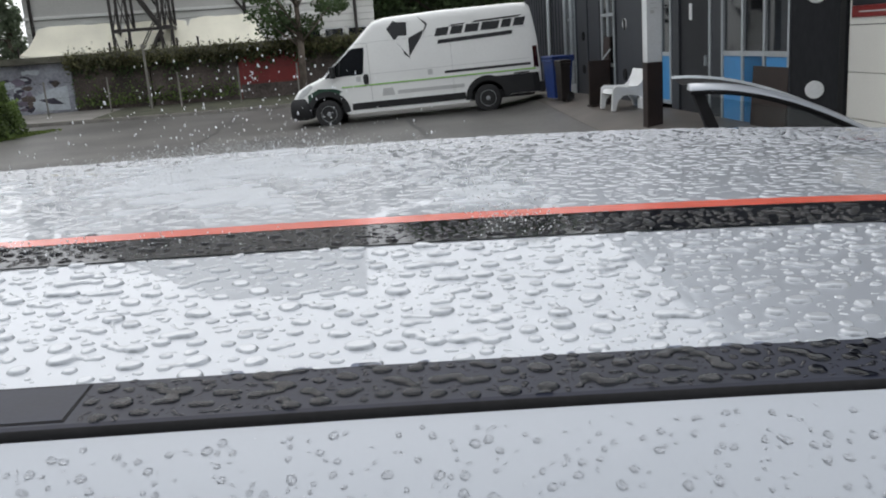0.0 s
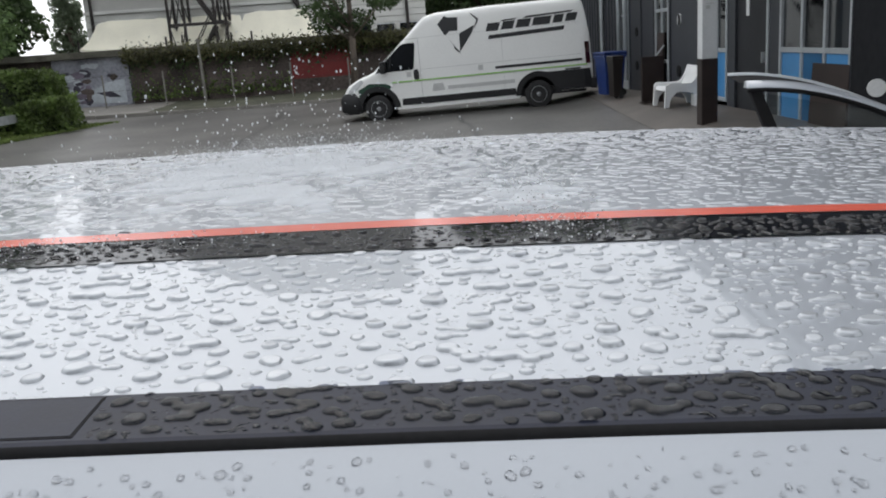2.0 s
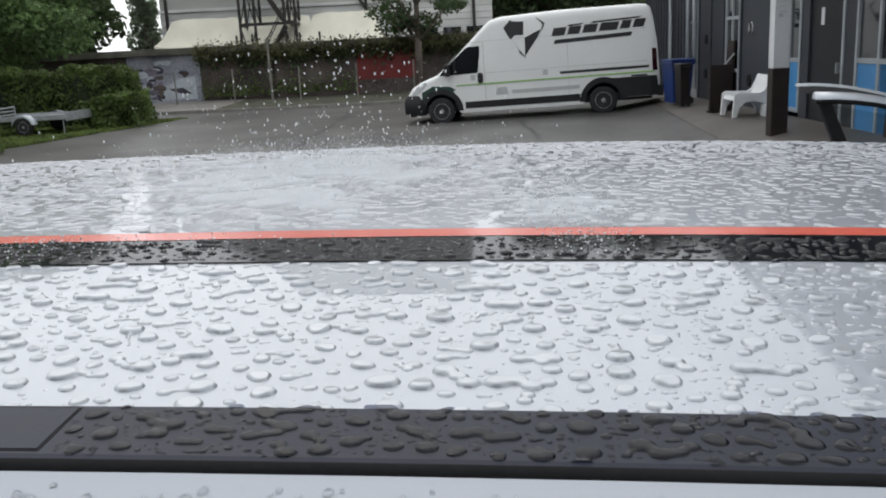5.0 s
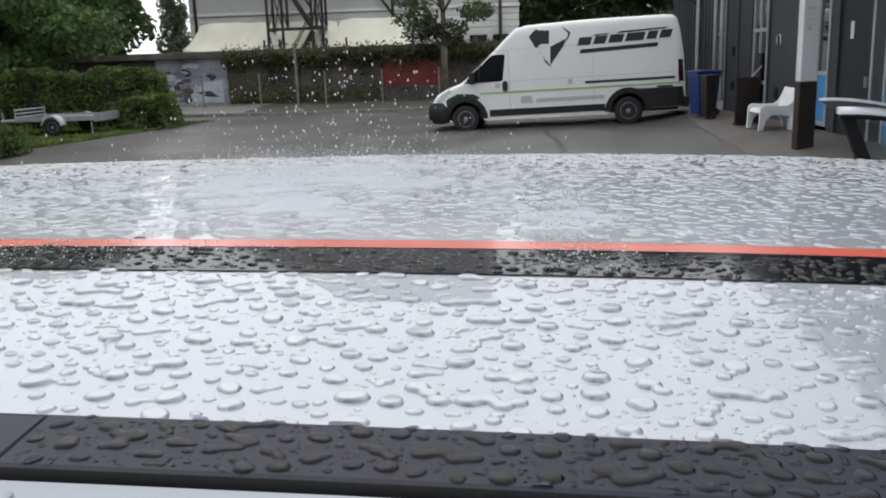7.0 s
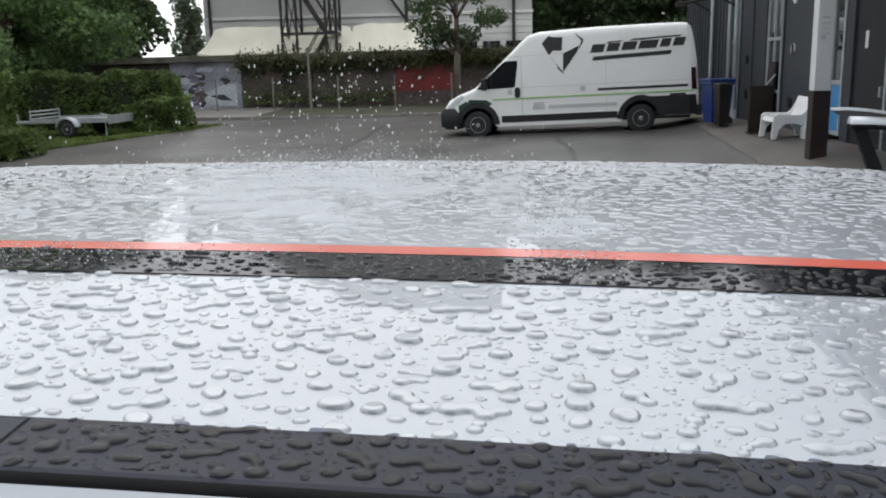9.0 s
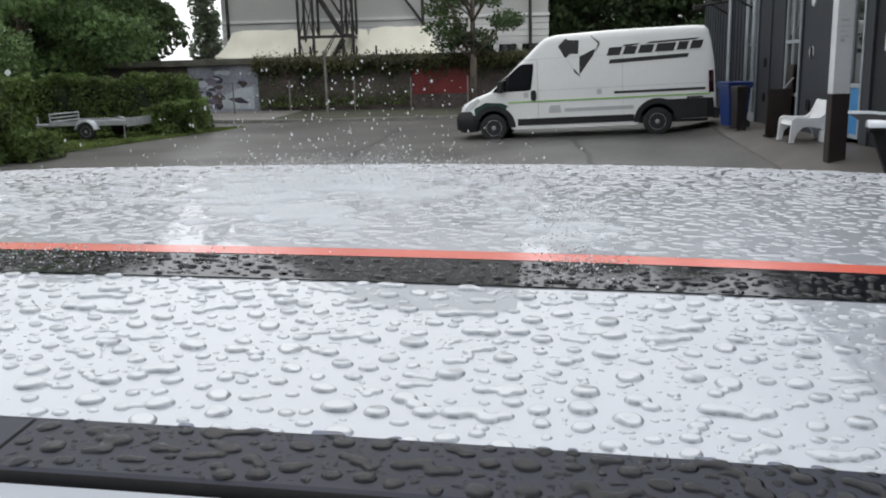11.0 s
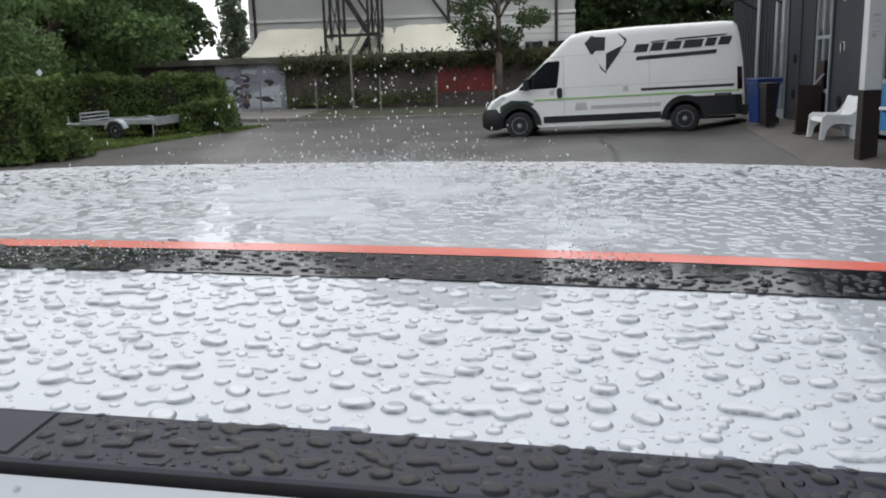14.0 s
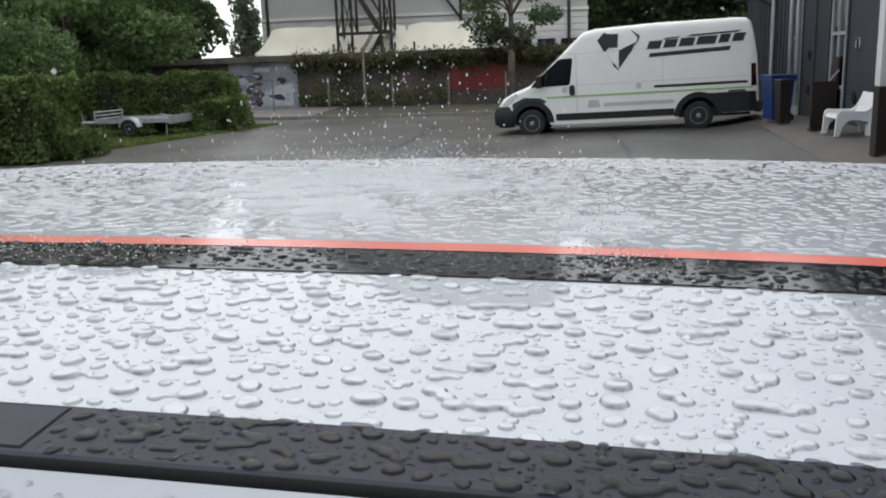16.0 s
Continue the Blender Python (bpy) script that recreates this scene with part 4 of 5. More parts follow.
tagged(leaves("climber", np.stack([rng.uniform(-8.7, -2.0, 1300), 38.3 + rng.normal(0, 0.15, 1300), 0.1 + np.abs(rng.normal(0, 0.4, 1300))], 1), 0.06, LEAF_HEDGE, None, rng), "scrubby weeds along the garage fronts", "weeds", kind="stuff")
hang = tagged(leaves("climber", np.stack([xx, 38.4 + rng.normal(0, 0.1, n), 1.95 - np.abs(rng.normal(0, 0.42, n)) * (0.4 + 0.6 * np.sin(xx * 1.7) ** 2)], 1), 0.075, LEAF_DARK, None, rng), "dark climbing plants over the garage fronts", "climber", kind="stuff")

# ---- tall building with stair tower and awnings ----
hall = thing("apartment_building", "tall pale building with weatherboards and cream awnings", "building", pose(0, 45.5, 0))
HX0, HX1, HTOP = -12.0, 4.85, 12.4
part("wall", boxed(HX0, HX1, 0, 12, 0, HTOP), FACADE, hall, "pale grey rendered wall")
part("upper_storeys", slab([(-12.0, HTOP + 0.004), (4.05, HTOP + 0.004), (4.05, 19.35), (-4.2, 19.2)], 12, "y", 0.0), FACADE, hall, "gable rising above the lower storeys")
part("roof", slab([(-12.1, HTOP + 0.05), (-4.2, 19.21), (4.1, 19.36), (4.1, 19.46), (-4.25, 19.31), (-12.1, HTOP + 0.18)], 12.2, "y", -0.1), ROOF_FELT, hall, "felt roof over the slope")
for k in range(9):
    z = 1.2 + k * 0.32
    part("weatherboard", boxed(HX0 - 0.02, HX1 + 0.02, -0.06, -0.003, z, z + 0.285, bevel=0.012), BOARD, hall, "white weatherboard")
part("ledge", boxed(HX0 - 0.05, HX1 + 0.05, -0.16, -0.004, 4.09, 4.24, bevel=0.01), BOARD, hall, "white ledge")
for k in range(4):
    z = 6.5 + 1.9 * k
    part("panel_joint", boxed(HX0, HX1, -0.012, -0.004, z, z + 0.03), FILM_PALE, hall, "pale joint")
for x in (1.1, 2.3, 3.5):
    w = part("window", boxed(x, x + 0.9, -0.075, -0.02, 2.15, 2.72), DARK_GLASS, hall, "small dark window")
    part("window_frame", boxed(x - 0.05, x + 0.95, -0.09, -0.076, 2.72, 2.78), WHITE_PAINT, w)
for x in (-11.65, -1.6, 3.9):
    part("downpipe", rod(bmesh.new(), (x, -0.18, 2.3), (x, -0.18, HTOP), 0.08), IRON, hall, "dark pole on the facade")
part("wall_brace", rod(bmesh.new(), (-1.6, -0.2, 3.9), (-4.3, -0.3, 7.6), 0.07), IRON, hall, "dark diagonal brace")


def awning(x0, x1, z_top, z_low, seed):
    a = thing("awning", "cream canvas awning sagging between its corners", "awning", pose(0, 44, 0), "awnings on the building")
    r = random.Random(seed)
    rows = []
    for k in range(13):
        t = k / 12
        x = x0 + (x1 - x0) * t
        peak = 0.16 * (1 - abs(1 - 2 * t)) + r.uniform(-0.02, 0.02)
        rows.append([(x + (0.9 * (s - 0.5) * (1 - 2 * t)) * 0.6 * -1, -1.6 * s, z_top - 0.36 + peak * (1 - s) + (z_low - z_top) * s - 0.22 * math.sin(math.pi * s) + 0.05 * math.sin(t * 9 + s * 3) - 0.10 * math.sin(math.pi * t) * s) for s in (0, 0.2, 0.4, 0.6, 0.8, 1.0)])
    loft("canvas", rows, CANVAS, a)
    loft("hem", [[(p[-1][0], p[-1][1] - 0.005, p[-1][2]), (p[-1][0], p[-1][1] - 0.005, p[-1][2] - 0.09)] for p in rows], CANVAS, a, "hanging hem")
    for x in (x0 - 0.3, x1 + 0.3):
        part("support", rod(bmesh.new(), (x, -1.55, 0.0), (x, -1.55, z_low), 0.05), IRON, a, "thin dark post")
    return a


awning(-11.4, -7.3, 3.95, 2.80, 1)
awning(-7.45, -4.1, 3.9, 2.76, 2)
awning(-4.45, -0.9, 3.95, 2.76, 3)

tower = thing("stair_tower", "dark open steel stair tower before the building", "stair tower", pose(0, 42.2, 0))
tx, ty = (-7.45, -4.85), (-0.1, 1.6)
legs = [(x, y) for x in (-7.45, -6.75, -5.35, -4.85) for y in ty]
for x, y in legs:
    part("leg", boxed(x - 0.06, x + 0.06, y - 0.06, y + 0.06, 0, 13), IRON, tower, "dark steel leg")
for z in (3.15, 6.2, 9.2, 12.2):
    for y in ty:
        part("beam", boxed(tx[0], tx[1], y - 0.05, y + 0.05, z, z + 0.14), IRON, tower)
    for x in tx:
        part("beam", boxed(x - 0.05, x + 0.05, ty[0] + 0.06, ty[1] - 0.06, z, z + 0.14), IRON, tower)
    part("landing", boxed(-5.3, tx[1] - 0.07, ty[0] + 0.06, ty[1] - 0.06, z + 0.145, z + 0.19), IRON, tower)
for z0 in (0, 3.2, 6.25, 9.25):
    for a, b in ((-7.4, -6.78), (-5.32, -4.9)):
        for y in ty:
            part("brace", rod(rod(bmesh.new(), (a, y, z0 + 0.1), (b, y, z0 + 2.95), 0.028, n=5), (b, y, z0 + 0.1), (a, y, z0 + 2.95), 0.028, n=5), IRON, tower, "thin cross brace")
for k, z0 in enumerate((0.1, 3.25, 6.3, 9.3)):
    a, b = ((-7.2, -5.4) if k % 2 == 0 else (-5.4, -7.2))
    for y in (0.15, 0.85):
        part("stringer", rod(bmesh.new(), (a, y, z0), (b, y, z0 + 3.0), 0.09, n=6), IRON, tower, "sloping stair stringer")
        part("handrail", rod(bmesh.new(), (a, y, z0 + 0.9), (b, y, z0 + 3.9), 0.03, n=6), IRON, tower)
    for j in range(12):
        t = (j + 0.5) / 12
        x = a + (b - a) * t
        part("tread", boxed(x - 0.12, x + 0.12, 0.2, 0.8, z0 + 3.0 * t - 0.02, z0 + 3.0 * t + 0.02), IRON, tower)

# ---- hedges, trees ----
def hedge(name, label, x0, x1, y0, y1, h, n, seed, size=0.06, m=None):
    e = thing(name, label, "hedge", m or pose(0, 0, 0), "hedges by the trailer")
    r = np.random.default_rng(seed)
    zb = gz((x0 + x1) / 2, (y0 + y1) / 2) if m is None else 0
    # solid core: twigs and the shade between leaves put into one dark colour
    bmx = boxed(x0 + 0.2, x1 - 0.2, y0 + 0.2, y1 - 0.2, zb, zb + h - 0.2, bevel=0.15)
    part("dense_core", bmx, HEDGE_CORE, e, "dark core for twigs and inner shade")
    p = r.uniform(size=(n, 3))
    face = r.choice(5, size=n, p=[0.34, 0.1, 0.13, 0.13, 0.30])
    d = np.abs(r.normal(0, 0.10, n))
    p[:, 0] = x0 + p[:, 0] * (x1 - x0)
    p[:, 1] = y0 + p[:, 1] * (y1 - y0)
    p[:, 2] = zb + 0.05 + p[:, 2] * (h - 0.05)
    p[face == 0, 1] = y0 + d[face == 0]
    p[face == 1, 1] = y1 - d[face == 1]
    p[face == 2, 0] = x0 + d[face == 2]
    p[face == 3, 0] = x1 - d[face == 3]
    p[face == 4, 2] = zb + h - d[face == 4]
    wob = 0.10 * np.sin(p[:, 0] * 2.3 + seed) + 0.08 * np.sin(p[:, 0] * 5.1 + p[:, 2] * 3) + 0.07 * np.sin(p[:, 1] * 3.7 + seed)
    p[:, 2] += wob * (p[:, 2] - zb) / h
    p[:, 1] += wob * 0.8
    p[:, 0] += 0.08 * np.sin(p[:, 2] * 4 + p[:, 1] * 3)
    leaves("foliage", p, size, LEAF_HEDGE, e, r, label="small mid-green leaves")
    return e


def tree(name, label, x, y, h, crown, n, seed, mat, size, trunk=0.22, base=0.35, column=False, clumps=26):
    t = thing(name, label, "tree", pose(x, y, gz(x, y) - 0.05), "trees round the yard")
    r = np.random.default_rng(seed)
    bm = bmesh.new()
    top = Vector((r.uniform(-0.3, 0.3), r.uniform(-0.3, 0.3), h * 0.8))
    pts = [Vector((0, 0, 0)), Vector((top.x * 0.2 + 0.05, top.y * 0.2, h * 0.25)), Vector((top.x * 0.5, top.y * 0.6, h * 0.5)), top]
    for k in range(3):
        rod(bm, pts[k], pts[k + 1], trunk * (1 - 0.3 * k), trunk * (0.7 - 0.3 * k) + 0.02, 10)
    part("trunk", bm, BARK, t, "grey-brown trunk", True)
    cs = []
    for k in range(clumps):
        u = r.uniform(base, 1.0)
        prof = 0.9 if column else math.sin(math.pi * min(1, max(0.04, (u - base) / (1.02 - base))) ** 0.75) ** 0.6
        a, q = r.uniform(0, 2 * math.pi), crown * prof * math.sqrt(r.uniform(0.15, 1))
        cs.append((q * math.cos(a), q * math.sin(a), u * h, crown * (r.uniform(0.37, 0.71) if column else r.uniform(0.15, 0.34))))
        if k % 2 == 0:
            zz = max(h * base * 0.75, u * h - q * 0.8)
            f = min(1.0, zz / (h * 0.8))
            part("limb", rod(bmesh.new(), (top.x * f, top.y * f, zz), cs[-1][:3], trunk * 0.3, 0.02, 6), BARK, t, "limb", True)
    cs = np.array(cs)
    pick = r.choice(len(cs), n, p=cs[:, 3] ** 2 / (cs[:, 3] ** 2).sum())
    d = r.normal(size=(n, 3))
    d /= np.linalg.norm(d, axis=1)[:, None]
    d *= (r.uniform(0.25, 1.08, n) ** 0.5)[:, None]
    d[:, 2] *= 0.6 if not column else 1.5
    leaves("crown", cs[pick, :3] + d * cs[pick, 3][:, None], size, mat, t, r, label="leafy uneven crown")
    return t


hedge("clipped_hedge", "dense green clipped hedge at the yard entrance", -16.0, -9.6, 17.6, 19.6, 1.78, 26000, 11)
hedge("clipped_hedge", "dense green hedge behind the trailer", -17.0, -8.6, 27.6, 29.4, 1.72, 24000, 12)
hedge("shrub", "low rounded shrub at the hedge end", -9.4, -7.9, 26.0, 27.8, 0.95, 5000, 13)
hedge("shrub", "low shrub at the foot of the hedge", -10.3, -9.1, 18.4, 20.0, 0.75, 3500, 14)
tree("tree", "big leafy broadleaf tree over the hedge", -16.5, 33, 11, 5.0, 34000, 21, LEAF_TREE, 0.12, 0.3, 0.16, clumps=72)
tree("tree", "big leafy broadleaf tree over the hedge", -23.5, 31, 12, 5.5, 22000, 22, LEAF_TREE, 0.17, 0.3, 0.15, clumps=70)
tree("tree", "leafy broadleaf tree close to the hedge", -14.2, 22.8, 9, 3.2, 30000, 23, LEAF_TREE, 0.075, 0.2, 0.2, clumps=76)
tree("tree", "dark broadleaf tree behind the hedge", -20.2, 44, 15.5, 6.1, 36000, 24, LEAF_DARK, 0.2, 0.3, 0.12, clumps=80)
tree("tree", "dark broadleaf tree behind the hedge", -31, 40, 14, 7.5, 24000, 25, LEAF_DARK, 0.22, 0.3, 0.12, clumps=80)
tree("poplar_tree", "tall slim poplar against the pale sky", -16.9, 60, 17, 0.85, 12000, 26, LEAF_POPLAR, 0.15, 0.25, 0.0, True, 90)
tree("young_tree", "young street tree with a sparse crown", 0.72, 37.3, 9.5, 2.5, 9000, 27, LEAF_DARK, 0.085, 0.17, 0.30, clumps=48)
tree("tree", "dark trees beyond the van", 9.8, 52, 17, 5.0, 32000, 28, LEAF_DARK, 0.19, 0.3, 0.12, clumps=80)
tree("tree", "dark trees beyond the van", 14.3, 48, 16, 6.0, 26000, 29, LEAF_DARK, 0.2, 0.3, 0.1, clumps=80)
tree("tree", "dark trees beyond the van", 6.2, 60, 9.5, 4.6, 18000, 30, LEAF_DARK, 0.2, 0.3, 0.1, clumps=70)
tree("tree", "bushy dark tree beyond the van", 13.0, 50, 7.5, 3.6, 12000, 31, LEAF_DARK, 0.18, 0.2, 0.02, clumps=60)
tree("tree", "bushy dark tree beyond the garages", -19.8, 50, 8.0, 2.6, 10000, 32, LEAF_DARK, 0.18, 0.2, 0.02, clumps=50)
# far woods all round
rng = np.random.default_rng(77)
n = 26000
ang = rng.uniform(0, 2 * math.pi, n)
rad = 130 + rng.normal(0, 6, n)
hh = (5 + 3 * np.sin(ang * 9) + 2 * np.sin(ang * 23)) * np.sqrt(rng.uniform(0, 1, n))
tagged(leaves("far_woods", np.stack([rad * np.cos(ang), rad * np.sin(ang), hh], 1), 0.9, LEAF_DARK, None, rng), "distant dark tree line", "woods", kind="stuff")

# grass by the trailer
tagged(sheet("grass_verge", np.arange(-40, -8.2, 0.6), np.arange(19.7, 30, 0.6), lambda x, y: ground_z(x, y) + 0.012, GRASS), "short grass strip under the trailer", "grass", kind="structure")
for v in bpy.data.objects["grass_verge"].data.vertices:
    edge = -9.9 + 0.31 * (v.co.y - 19.8)
    v.co.x = min(v.co.x, edge + 0.15 * math.sin(v.co.y * 2.1))
n = 14000
yy = rng.uniform(19.8, 29, n)
xx = np.minimum(rng.uniform(-15, -7, n), -9.9 + 0.31 * (yy - 19.8) - rng.uniform(0, 0.3, n))
tagged(leaves("grass_blades", np.stack([xx, yy, ground_z(xx, yy) + 0.03], 1), 0.045, BLADE, None, rng), "short wet grass", "grass", kind="stuff")

# ---- flat trailer on the grass ----
tr = thing("car_trailer", "galvanised flatbed trailer parked on the grass", "trailer", pose(-10.38, 25.42, gz(-10.38, 25.42) + 0.012, 0, 0, -8) @ Matrix.Scale(0.87, 4))
part("deck", boxed(-1.5, 1.2, -0.85, 0.85, 0.50, 0.56, bevel=0.01), GALV, tr, "pale deck")
for y in (-0.87, 0.87):
    part("side_rail", boxed(-1.52, 1.22, y - 0.025, y + 0.025, 0.47, 0.63, bevel=0.008), GALV, tr, "galvanised side rail")
part("tail_board", boxed(1.222, 1.26, -0.88, 0.88, 0.42, 0.70, bevel=0.008), GALV, tr)
for k in range(3):
    part("front_rail", rod(bmesh.new(), (-1.5, -0.85, 0.62 + 0.12 * k), (-1.5, 0.85, 0.62 + 0.12 * k), 0.025), GALV, tr)
for y in (-0.85, 0.85):
    part("front_post", rod(bmesh.new(), (-1.5, y, 0.5), (-1.5, y, 0.9), 0.025), GALV, tr)
for a in (-0.6, 0.6):
    part("drawbar", rod(bmesh.new(), (-1.45, a, 0.46), (-2.8, 0, 0.46), 0.045), GALV, tr)
part("jockey_wheel", rod(bmesh.new(), (-2.6, 0.12, 0.1), (-2.6, 0.12, 0.75), 0.03), GALV, tr)
part("prop", rod(bmesh.new(), (1.1, -0.8, 0.0), (1.1, -0.8, 0.5), 0.02), GALV, tr)
for y, a in ((-1.12, 0), (1.12, 180)):
    wheel(tr, pose(-0.1, y, 0.29, 0, 0, a), 0.29, 0.17, 0.17)
    rr = []
    for k in range(13):
        t = math.radians(10 + 160 * k / 12)
        c, s = math.cos(t), math.sin(t)
        w0, w1 = sorted((y * 0.79, y + (0.02 if y > 0 else -0.02)))
        o_ = (w0, w1) if y < 0 else (w1, w0)
        rr.append([(-0.1 + 0.39 * c, o_[1], 0.29 + 0.39 * s), (-0.1 + 0.385 * c, o_[0], 0.29 + 0.385 * s), (-0.1 + 0.32 * c, o_[0] - 0.004, 0.29 + 0.32 * s)])
    loft("mudguard", rr, ALU, tr, "curved mudguard")
# a dark car's tail behind the near hedge
pc = thing("parked_car", "dark car half hidden behind the hedge", "car", pose(-14.5, 23.6, gz(-14.5, 23.6), 0, 0, 35))
cr = []
for x, top, w in ((-2.0, 0.62, 0.7), (-1.85, 0.85, 0.8), (-1.0, 0.95, 0.85), (-0.6, 1.38, 0.78), (0.6, 1.42, 0.78), (1.3, 1.0, 0.84), (1.95, 0.95, 0.82), (2.1, 0.6, 0.72)):
    cr.append([(x, -w + 0.05, 0.25), (x, -w, 0.4), (x, -w, min(top, 0.85)), (x, -w * 0.8, top), (x, w * 0.8, top), (x, w, min(top, 0.85)), (x, w, 0.4), (x, w - 0.05, 0.25)])
loft("body", cr, CAR_BLUE, pc, "", True)
part("rear_lamp", boxed(2.06, 2.12, -0.75, -0.45, 0.62, 0.8, bevel=0.01), TAIL, pc)
part("number_plate", boxed(2.09, 2.13, -0.26, 0.26, 0.5, 0.6), WHITE_PAINT, pc, "pale plate")
for x in (-1.25, 1.25):
    for y, a in ((-0.86, 0), (0.86, 180)):
        wheel(pc, pose(x, y, 0.3, 0, 0, a), 0.3, 0.18, 0.19)
# little lozenge sign over the hedge
sg = thing("road_sign", "small pale diamond sign on a thin pole", "sign", pose(-10.6, 20.6, gz(-10.6, 20.6)))
part("pole", rod(bmesh.new(), (0, 0, 0), (0, 0, 1.95), 0.025), GALV, sg)
part("plate", boxed(-0.06, 0.06, -0.035, -0.026, -0.06, 0.06, m=pose(0, 0, 1.95, 0, 45, 0)), WHITE_PAINT, sg)

# ---- water on the car: beads, film and the splash ----
SPRAY = material("aerated_water", (0.88, 0.90, 0.92), 0.4, 0, 0, 0.04, 30, 300)
SPRAY.node_tree.nodes["Principled BSDF"].inputs["Transmission Weight"].default_value = 0.3
SPRAY.node_tree.nodes["Principled BSDF"].inputs["IOR"].default_value = 1.33


def scatter(rng, u0, u1, v0, v1, sizes, tries, gap, worm=0.3, along=0.5):
    """Drop places that keep apart; some run together into winding chains."""
    us_, vs_, rs_ = np.empty(0), np.empty(0), np.empty(0)
    out = []
    for r in sizes:
        for _ in range(tries):
            u, v = rng.uniform(u0, u1), rng.uniform(v0, v1)
            if len(us_) and np.any((us_ - u) ** 2 + (vs_ - v) ** 2 < (rs_ + r) ** 2 * gap):
                continue
            chain = [(u, v, r)]
            if rng.uniform() < worm:
                a = rng.normal(0, along) + (math.pi if rng.uniform() < 0.5 else 0)
                for _k in range(rng.integers(1, 4)):
                    a += rng.normal(0, 0.7)
                    p = chain[-1]
                    q = r * rng.uniform(0.55, 0.95)
                    chain.append((p[0] + math.cos(a) * (p[2] + q) * 0.78, p[1] + math.sin(a) * (p[2] + q) * 0.78, q))
            else:
                a = rng.uniform(0, 6.28)
                q = r * rng.uniform(0.5, 0.85)
                chain.append((u + math.cos(a) * r * 0.6, v + math.sin(a) * r * 0.6, q))
            out += chain
            c = np.array(chain)
            us_, vs_, rs_ = np.append(us_, c[:, 0]), np.append(vs_, c[:, 1]), np.append(rs_, c[:, 2])
            break
    return np.array(out)


def beads(name, label, drops, u0, u1, v0, v1, step, surface, rise=0.30, limit=0.0032, mat=None, rim=0.75):
    """Rounded water bodies lying on a surface, flowing together where they touch."""
    U, V = np.arange(u0, u1, step), np.arange(v0, v1, step)
    F, G = np.zeros((len(U), len(V))), np.zeros((len(U), len(V)))
    for u, v, r in drops:
        R = r * 1.42
        i0, i1 = np.searchsorted(U, (u - R, u + R))
        j0, j1 = np.searchsorted(V, (v - R, v + R))
        if i0 >= i1 or j0 >= j1:
            continue
        q = ((U[i0:i1, None] - u) ** 2 + (1.4 * (V[None, j0:j1] - v)) ** 2) / R ** 2
        k = np.clip(1 - q, 0, 1) ** 2
        F[i0:i1, j0:j1] += k
        G[i0:i1, j0:j1] += k * r
    r = np.where(F > 0, G / np.maximum(F, 1e-9), 0)
    f = np.clip((F - 0.25) / rim, 0, 1)           # a narrow rim leaves the top of a bead flat
    h = np.minimum(r * rise, limit) * (1 - (1 - f) ** 2) ** 0.58
    h = np.where(F > 0.25, h, -0.0005)
    X, Y = np.meshgrid(U, V, indexing="ij")
    Z = surface(X, Y) + h
    wet = F > 0.25
    keep = wet[:-1, :-1] | wet[1:, :-1] | wet[:-1, 1:] | wet[1:, 1:]
    n = len(V)
    i, j = np.nonzero(keep)
    a = i * n + j
    faces = np.stack([a, a + n, a + n + 1, a + 1], 1)
    used, inv = np.unique(faces, return_inverse=True)
    verts = np.stack([X, Y, Z], -1).reshape(-1, 3)[used]
    ob = link(name, np_mesh(name, verts, inv.reshape(faces.shape)), mat or WATER)
    ob.matrix_world = CAR
    return tagged(ob, label, "water drops", kind="stuff")


rng = np.random.default_rng(41)
sizes = np.concatenate([np.sort(rng.uniform(0.0048, 0.0082, 340))[::-1], np.sort(rng.uniform(0.0028, 0.0048, 420))[::-1], rng.uniform(0.0009, 0.0022, 1000)])
drops = scatter(rng, -0.60, 0.60, 0.004, 0.25, sizes, 40, 1.6, 0.36)
beads("water_drops", "silver-coloured water beads standing on the silver roof", drops, -0.62, 0.62, -0.001, 0.256, 0.0007, roof_z, 0.34, mat=WET_SILVER, rim=0.42)

# on the moulding: flatter, wind-blown runs
sizes = np.concatenate([np.sort(rng.uniform(0.0036, 0.0064, 100))[::-1], rng.uniform(0.0018, 0.0034, 190), rng.uniform(0.0008, 0.0018, 360)])
drops = scatter(rng, -0.205, 0.5, -0.0390, -0.004, sizes, 40, 1.5, 0.6, 0.35)
beads("water_drops", "dark-tinted water beads on the black moulding", drops, -0.21, 0.51, -0.0425, -0.001, 0.0007, rail_z, 0.22, mat=WATER_DARK, rim=0.6)

# small round beads on the side frame
def side_z(u, v):
    o = -v
    return roof_z(u, 0) + np.interp(o, [0.0462, 0.062, 0.09, 0.13, 0.165], [-0.0066, -0.0155, -0.032, -0.06, -0.10])


sizes = np.concatenate([rng.uniform(0.0015, 0.0027, 460), rng.uniform(0.0007, 0.0015, 560)])
drops = scatter(rng, -0.40, 0.42, -0.155, -0.054, sizes, 30, 1.6, 0.05)
beads("water_drops", "small round beads on the silver side frame", drops, -0.41, 0.43, -0.16, -0.051, 0.0006, side_z, 0.6)

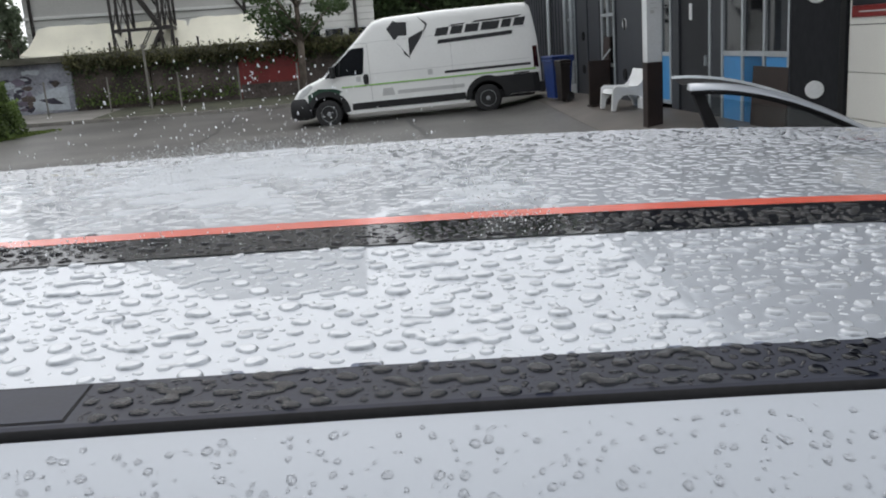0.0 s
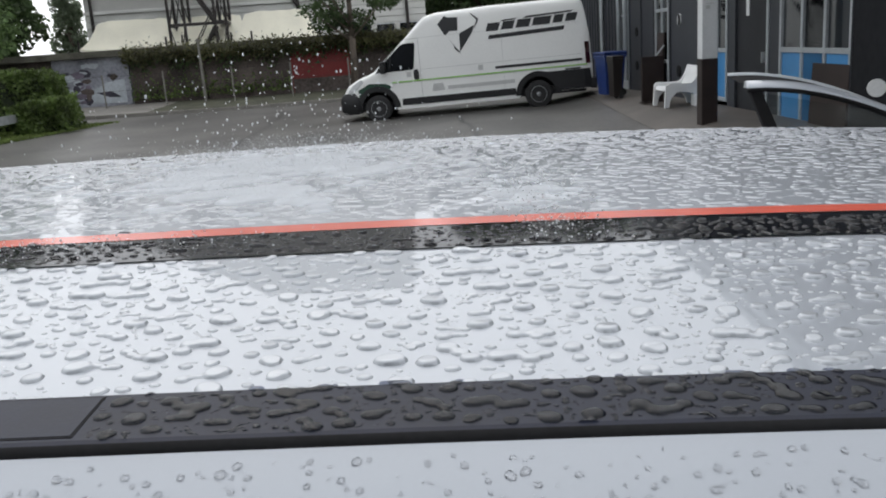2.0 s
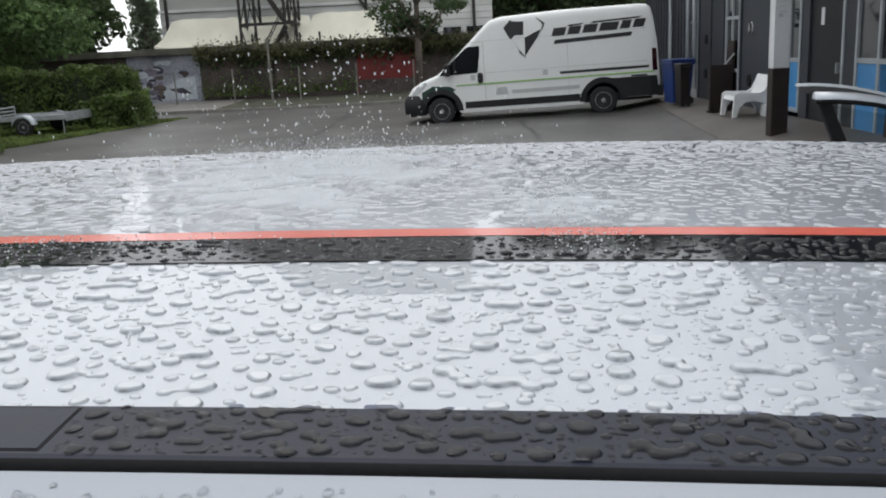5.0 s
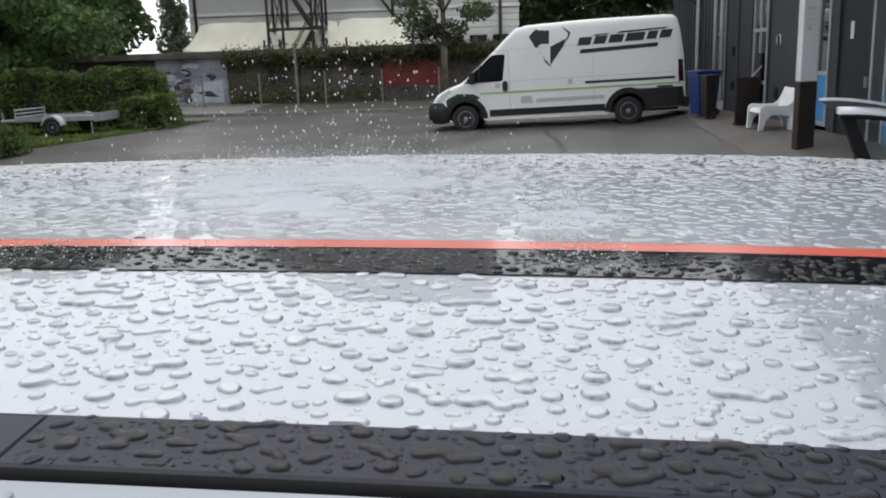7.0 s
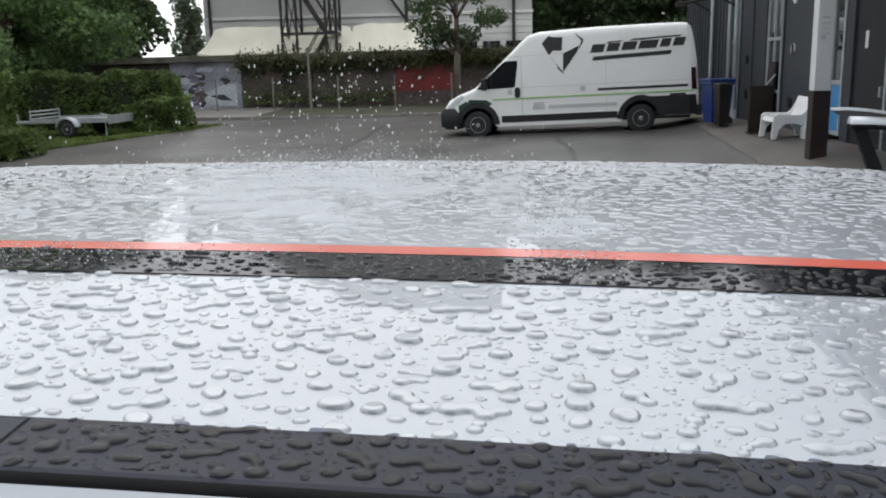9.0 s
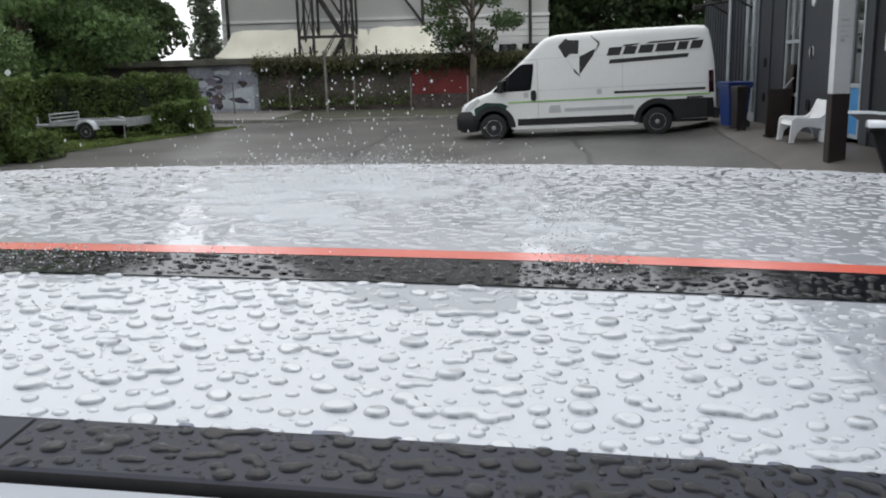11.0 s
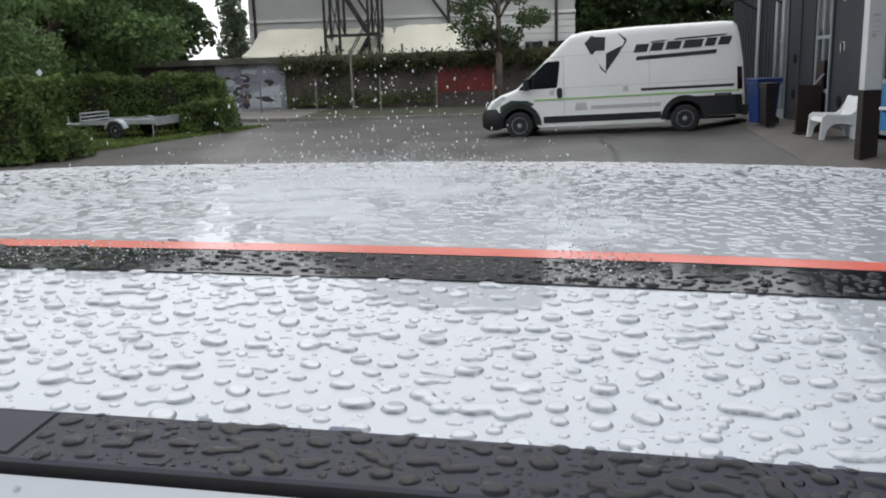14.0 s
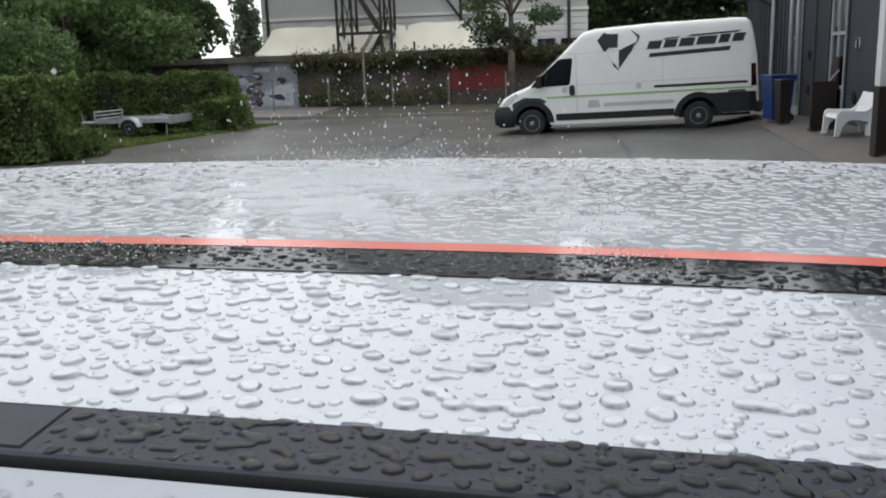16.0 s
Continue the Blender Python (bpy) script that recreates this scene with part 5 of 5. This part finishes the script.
# beyond the stripe: crowded, rain-beaten water
sizes = np.concatenate([np.sort(rng.uniform(0.0050, 0.0095, 1900))[::-1], rng.uniform(0.0025, 0.0050, 4600)])
drops = scatter(rng, -1.15, 0.98, 0.37, 1.165, sizes, 10, 0.85, 0.5, 0.9)
beads("rain_film", "crowded water beads rippled by the rain", drops, -1.16, 1.0, 0.362, 1.17, 0.0019, roof_z, 0.15, 0.0012, mat=FILM, rim=0.5)
sizes = np.concatenate([np.sort(rng.uniform(0.003, 0.0055, 300))[::-1], rng.uniform(0.0014, 0.003, 700)])
drops = scatter(rng, -0.85, 0.8, 0.258, 0.322, sizes, 16, 1.5, 0.4)
def stripe_z(u, v):
    return roof_z(u, v) + 0.0012


beads("water_drops", "dark-tinted water beads on the black stripe", drops, -0.86, 0.81, 0.252, 0.329, 0.0012, stripe_z, 0.40, mat=WATER_DARK)


def spray(name, label, pts, radii, tall):
    """Flying drops: small eight-sided bodies drawn out along their fall."""
    ring = [(math.cos(k * math.pi / 3), math.sin(k * math.pi / 3)) for k in range(6)]
    base = np.array([(0, 0, 1)] + [(0.82 * a, 0.82 * b, 0.55) for a, b in ring] + [(0.86 * a, 0.86 * b, -0.5) for a, b in ring] + [(0, 0, -1)])
    tri = np.array([(0, 1 + k, 1 + (k + 1) % 6) for k in range(6)] + [(1 + k, 7 + k, 7 + (k + 1) % 6) for k in range(6)] + [(1 + k, 7 + (k + 1) % 6, 1 + (k + 1) % 6) for k in range(6)] + [(13, 7 + (k + 1) % 6, 7 + k) for k in range(6)])
    n = len(pts)
    v = base[None] * radii[:, None, None] * np.stack([np.ones(n), np.ones(n), tall], 1)[:, None, :] + pts[:, None, :]
    f = tri[None] + (np.arange(n) * 14)[:, None, None]
    ob = link(name, np_mesh(name, v.reshape(-1, 3), f.reshape(-1, 3)), SPRAY)
    ob.matrix_world = CAR
    return tagged(ob, label, "splash", kind="stuff")


def burst(n, cu, cv, su, sv, height, rmin, rmax, power=1.6, low=0.36):
    u, v = rng.normal(cu, su, n), rng.normal(cv, sv, n)
    v = np.clip(v, low, 1.25)
    z = height * rng.uniform(0, 1, n) ** power * np.exp(-((u - cu) / (2.2 * su)) ** 2)
    return np.stack([u, v, roof_z(u, np.clip(v, 0, 1.19)) + 0.002 + z], 1), rng.uniform(rmin, rmax, n), rng.uniform(0.8, 2.2, n) if height > 0.1 else rng.uniform(0.4, 0.9, n)


spray("rain_splash", "white drops bouncing up where water strikes the roof", *burst(640, -0.26, 0.92, 0.15, 0.13, 0.18, 0.0003, 0.0016, 2.1))
spray("rain_splash", "fine low spray over the roof", *burst(20000, -0.26, 0.74, 0.15, 0.15, 0.03, 0.0002, 0.0006, 1.2))
spray("rain_splash", "small second splash on the roof", *burst(320, 0.06, 0.47, 0.03, 0.08, 0.015, 0.0005, 0.0014, 1.2))
spray("rain_splash", "scattered white specks on the black stripe", *burst(160, 0.07, 0.32, 0.022, 0.035, 0.003, 0.0005, 0.0013, 1.2, 0.26))
spray("rain_splash", "scattered white specks on the black stripe", *burst(260, -0.40, 0.31, 0.11, 0.03, 0.003, 0.0005, 0.0012, 1.2, 0.26))
# sheets of water where the splash strikes, whitened to stand in for its haze
def puddle(n, cu, cv, su, sv, rmin, rmax):
    return np.stack([rng.normal(cu, su, n), np.clip(rng.normal(cv, sv, n), 0.41, 1.12), rng.uniform(rmin, rmax, n)], 1)


beads("splash_haze_sheet", "thin sheet of water whitened as splash haze", np.concatenate([puddle(60, -0.25, 0.74, 0.09, 0.12, 0.02, 0.045), puddle(160, -0.25, 0.72, 0.17, 0.18, 0.006, 0.016), puddle(40, 0.06, 0.46, 0.025, 0.06, 0.006, 0.016), puddle(60, -0.6, 0.6, 0.12, 0.12, 0.006, 0.016)]), -0.95, 0.35, 0.33, 1.16, 0.0026, roof_z, 0.2, 0.0036, HAZE_WATER)
